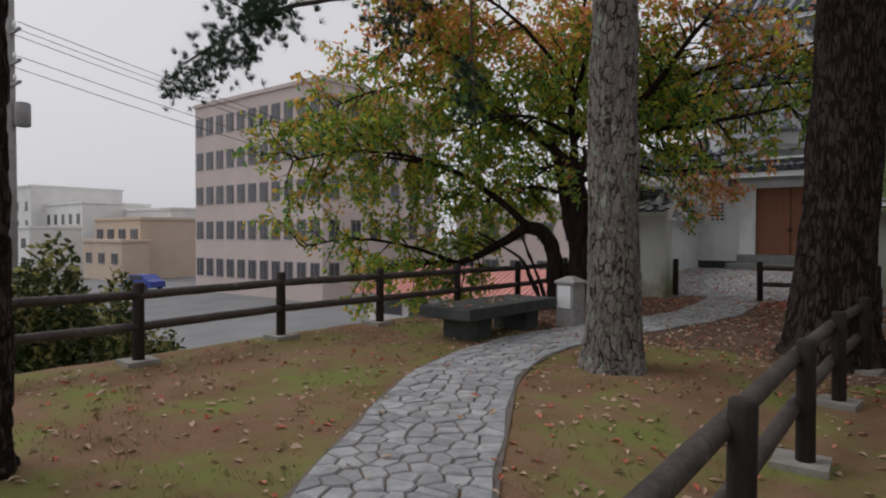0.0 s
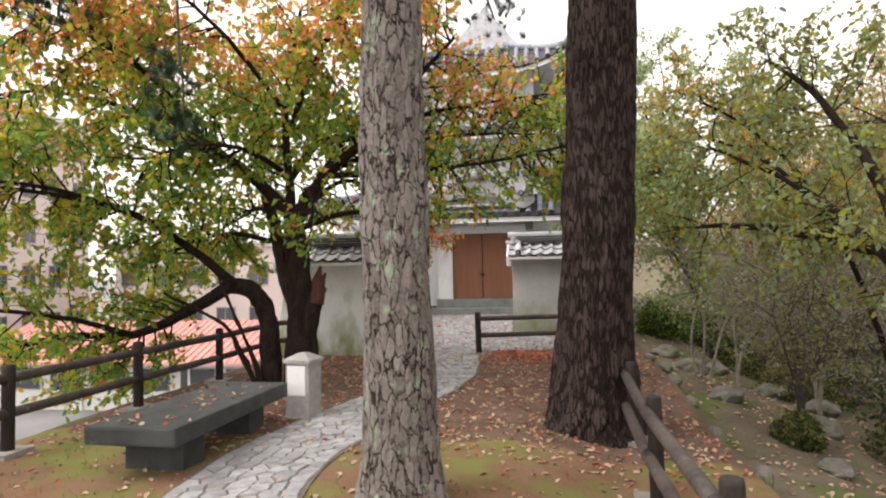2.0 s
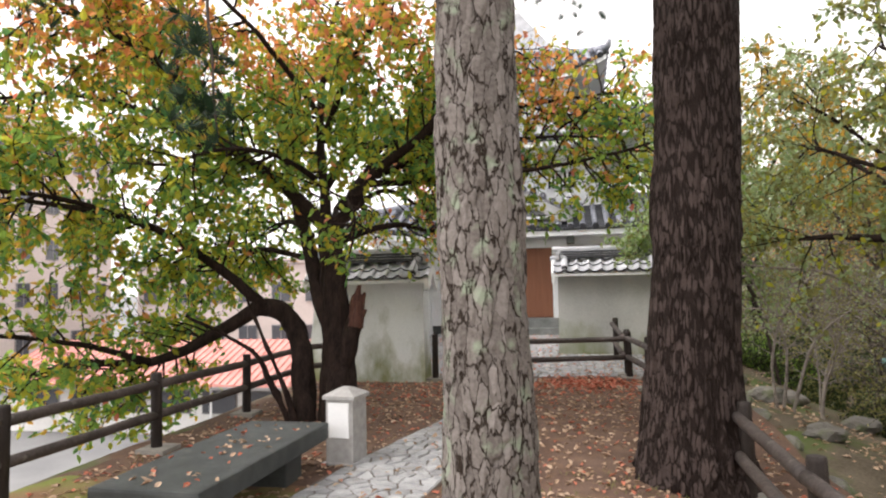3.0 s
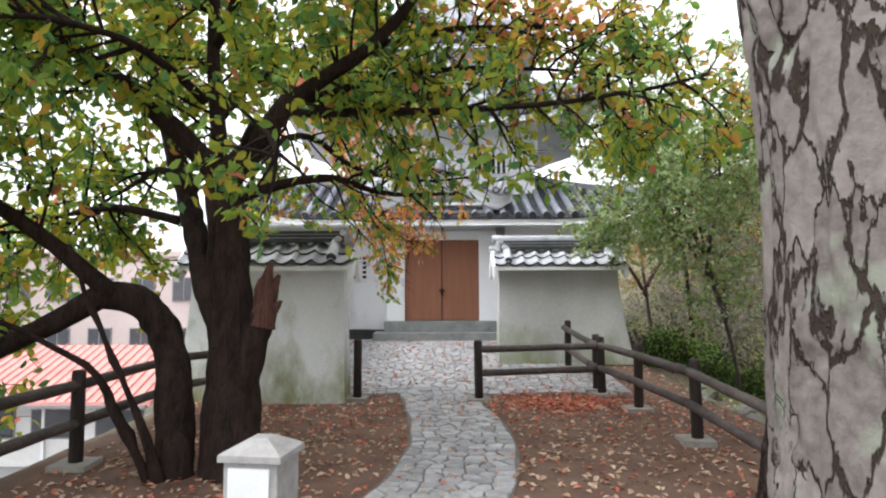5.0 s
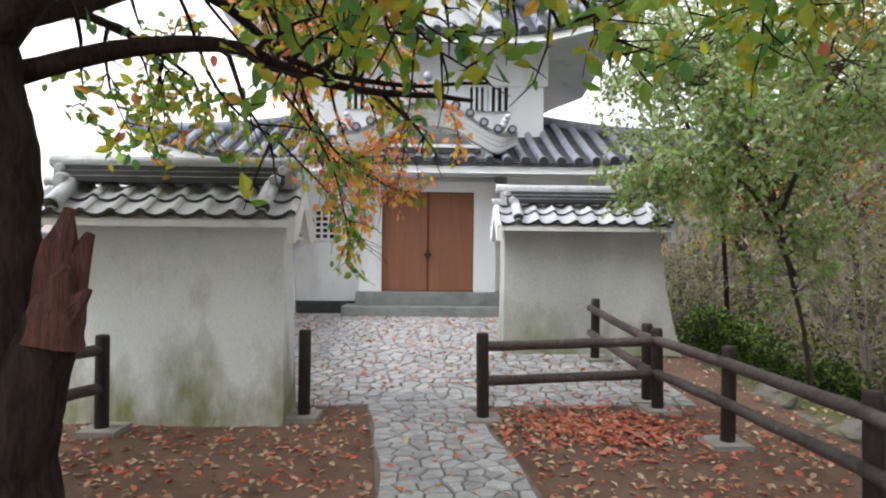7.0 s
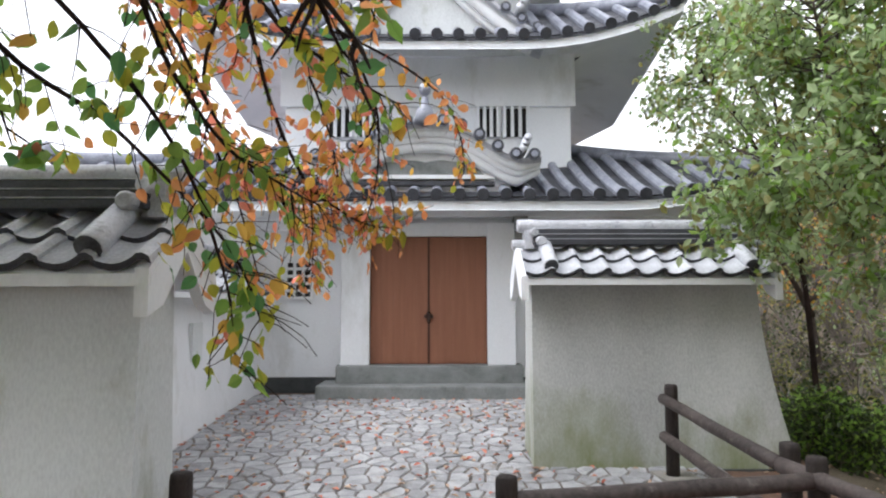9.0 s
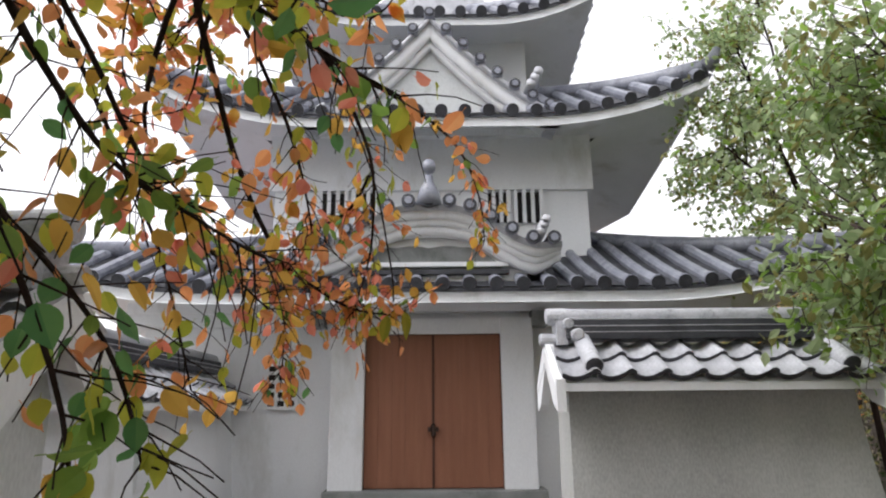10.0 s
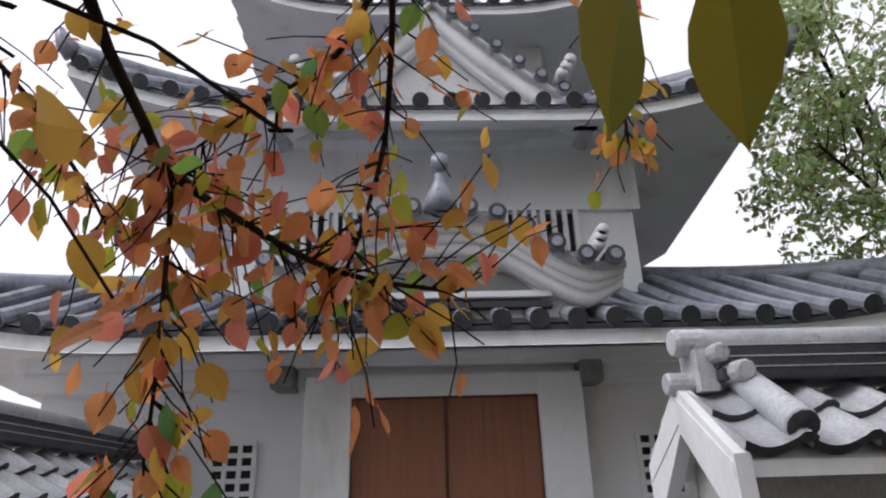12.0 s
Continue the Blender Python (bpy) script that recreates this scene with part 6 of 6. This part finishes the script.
car = thing("parked_car", (-58, 27.5, -3.63), "dark blue parked car on the road below", "car", turn=12)
s = Soup()
prof = [(-2.0, 0.3), (-2.0, 0.8), (-1.3, 0.95), (-0.8, 1.42), (0.8, 1.45), (1.5, 1.0), (2.05, 0.85), (2.1, 0.3)]
s.add([(x, -0.8, z) for x, z in prof] + [(x, 0.8, z) for x, z in prof], [tuple(range(8)), tuple(reversed(range(8, 16)))] + [(i, i + 8, (i + 1) % 8 + 8, (i + 1) % 8) for i in range(8)])
part("body", s, M["blue"], car, bevel=0.05)
for y in (-0.82, 0.8):
    box_part("window", (-0.75, 0.9, y, y + 0.02, 0.98, 1.36), M["glass_dark"], car)
    for x in (-1.3, 1.3):
        s = Soup()
        s.tube([(x, y - 0.08, 0.32), (x, y + 0.1, 0.32)], [0.32, 0.32], 16)
        part("wheel", s, M["tyre"], car, "black tyre")

pole = thing("utility_pole", (-24.2, 6.95, -3.63), "concrete utility pole with insulators and overhead wires", "utility pole")
s = Soup()
s.tube([(0, 0, -0.1), (0, 0, 13)], [0.19, 0.13], 14)
part("pole", s, M["concrete"], pole, smooth=True)
for z in (11.6, 10.6, 9.9):
    box_part("crossarm", (-0.9, 0.9, -0.05, 0.05, z, z + 0.09), M["frame_grey"], pole)
    for x in (-0.75, 0.0, 0.75):
        s = Soup()
        s.tube([(x, -0.1, z + 0.09), (x, -0.1, z + 0.16), (x, -0.1, z + 0.2), (x, -0.1, z + 0.3)], [0.03, 0.06, 0.06, 0.03], 8)
        part("insulator", s, M["sign"], pole)
s = Soup()
s.tube([(0.3, 0.25, 8.6), (0.3, 0.25, 8.65), (0.3, 0.25, 9.35), (0.3, 0.25, 9.4)], [0.2, 0.24, 0.24, 0.18], 12)
part("transformer", s, M["frame_grey"], pole, smooth=True)
for (x, z), (ex, ey, ez) in zip(((-0.7, 11.9), (0.0, 11.9), (0.7, 11.9), (0.7, 10.8), (-0.7, 10.8)), ((-30, 62, 9.6), (-29, 62, 9.6), (-28, 62, 9.6), (-28, 62, 8.2), (-30, 62, 8.2))):
    s = Soup()
    a, b = Vector((x, 0, z)), Vector((ex + 24.2, ey - 6.95, ez))
    s.tube([a.lerp(b, k / 16) - Vector((0, 0, 1.5 * 4 * (k / 16) * (1 - k / 16))) for k in range(17)], [0.013] * 17, 5)
    w_ = part("wire", s, M["cable"], pole)
    for k in (3, 5):
        p = a.lerp(b, k / 16) - Vector((0, 0, 1.5 * 4 * (k / 16) * (1 - k / 16)))
        s = Soup()
        s.tube([p, p - Vector((0, 0, 0.35))], [0.05, 0.05], 6)
        part("spacer", s, M["cable"], w_)

# ---- grass and fallen leaves ----
g = random.Random(77)


def off_path(x, y, m=0.62):
    return min((x - p.x) ** 2 + (y - p.y) ** 2 for p in DENSE[::3]) > m * m


s = Soup()
for _ in range(2200):
    x, y = g.uniform(-7.0, -0.9), g.uniform(0.6, 8.4)
    if noise.noise(Vector((x * 0.8, y * 0.8, 4))) < -0.08 + 0.05 * max(0, y - 5) or not off_path(x, y, 0.56):
        continue
    z = ground_z(x, y)
    for _ in range(4):
        a, h = g.uniform(0, math.tau), g.uniform(0.02, 0.055)
        bx, by = x + g.gauss(0, 0.03), y + g.gauss(0, 0.03)
        s.add([(bx - 0.004 * math.sin(a), by + 0.004 * math.cos(a), z), (bx + 0.004 * math.sin(a), by - 0.004 * math.cos(a), z), (bx + h * 0.7 * math.cos(a), by + h * 0.7 * math.sin(a), z + h)], [(0, 1, 2)])
ob = part("grass", s, L["grass"])
tagged(ob, "short worn yellow-green grass on brown soil", "grass", kind="stuff")


def fallen(soup, x, y, z, slot, size):
    a, t1, t2 = g.uniform(0, math.tau), g.gauss(0, 0.25), g.gauss(0, 0.25)
    m = Matrix.Translation((x, y, z + 0.012)) @ Euler((t1, t2, a)).to_matrix().to_4x4()
    k = size * g.uniform(0.6, 1.2)
    soup.add([m @ (Vector((v[0], v[1] - 0.5, v[2] * 2)) * k) for v in LEAF], HALVES, slot)


s = Soup()
for _ in range(13000):
    x, y = g.uniform(-7.1, 0.1), g.uniform(0.5, 20)
    if y < 7 and g.random() < 0.72 or y > 14.5 and g.random() < 0.65:
        continue
    on = not off_path(x, y, 0.58)
    if on and g.random() < 0.8:
        continue
    fallen(s, x, y, ground_z(x, y) + (0.028 if on or y > 14.5 else 0.0), 1 if g.random() < (0.22 if y < 12 else 0.4) else 0, 0.075)
for _ in range(900):
    x, y = g.gauss(-2.05, 0.5), g.gauss(13.75, 0.36)
    if off_path(x, y, 0.6):
        fallen(s, x, y, ground_z(x, y) + abs(g.gauss(0, 0.025)), 1 if g.random() < 0.8 else 0, 0.09)
for _ in range(60):
    x, y = -5.16 + g.uniform(-0.4, 0.4), 7.15 + g.uniform(-1.05, 1.05)
    fallen(s, x, y, 0.475, g.random() < 0.4, 0.07)
for _ in range(2600):
    x, y = g.uniform(0.5, 5.5), g.uniform(3, 22)
    fallen(s, x, y, ground_z(x, y) + 0.01, 0, 0.09)
ob = part("fallen_leaves", s, [L["litter"], L["litter_red"]])
tagged(ob, "scattered brown and red fallen leaves", "leaves", kind="stuff")

# ---- flagstones of the path, one by one ----
mid = sorted(range(len(PATH_POLYS)), key=lambda k: abs(sum(p[1] for p in PATH_POLYS[k]) / len(PATH_POLYS[k]) - 6.0))
rest = Soup()
for k, i in enumerate(mid):
    v, f = slab(PATH_POLYS[i], 0, i)
    if k < 290:
        s = Soup()
        s.add(v, f)
        part("flagstone", s, M["flag"], path)
    else:
        rest.add(v, f)
ob = part("flagstones", rest, M["flag"], path)
tagged(ob, "grey irregular flagstones", kind="stuff")
for k, poly in enumerate(COURT_POLYS[:290]):
    s = Soup()
    s.add(*slab(poly, 0, 5000 + k))
    part("paving_stone", s, M["flag"], forecourt)
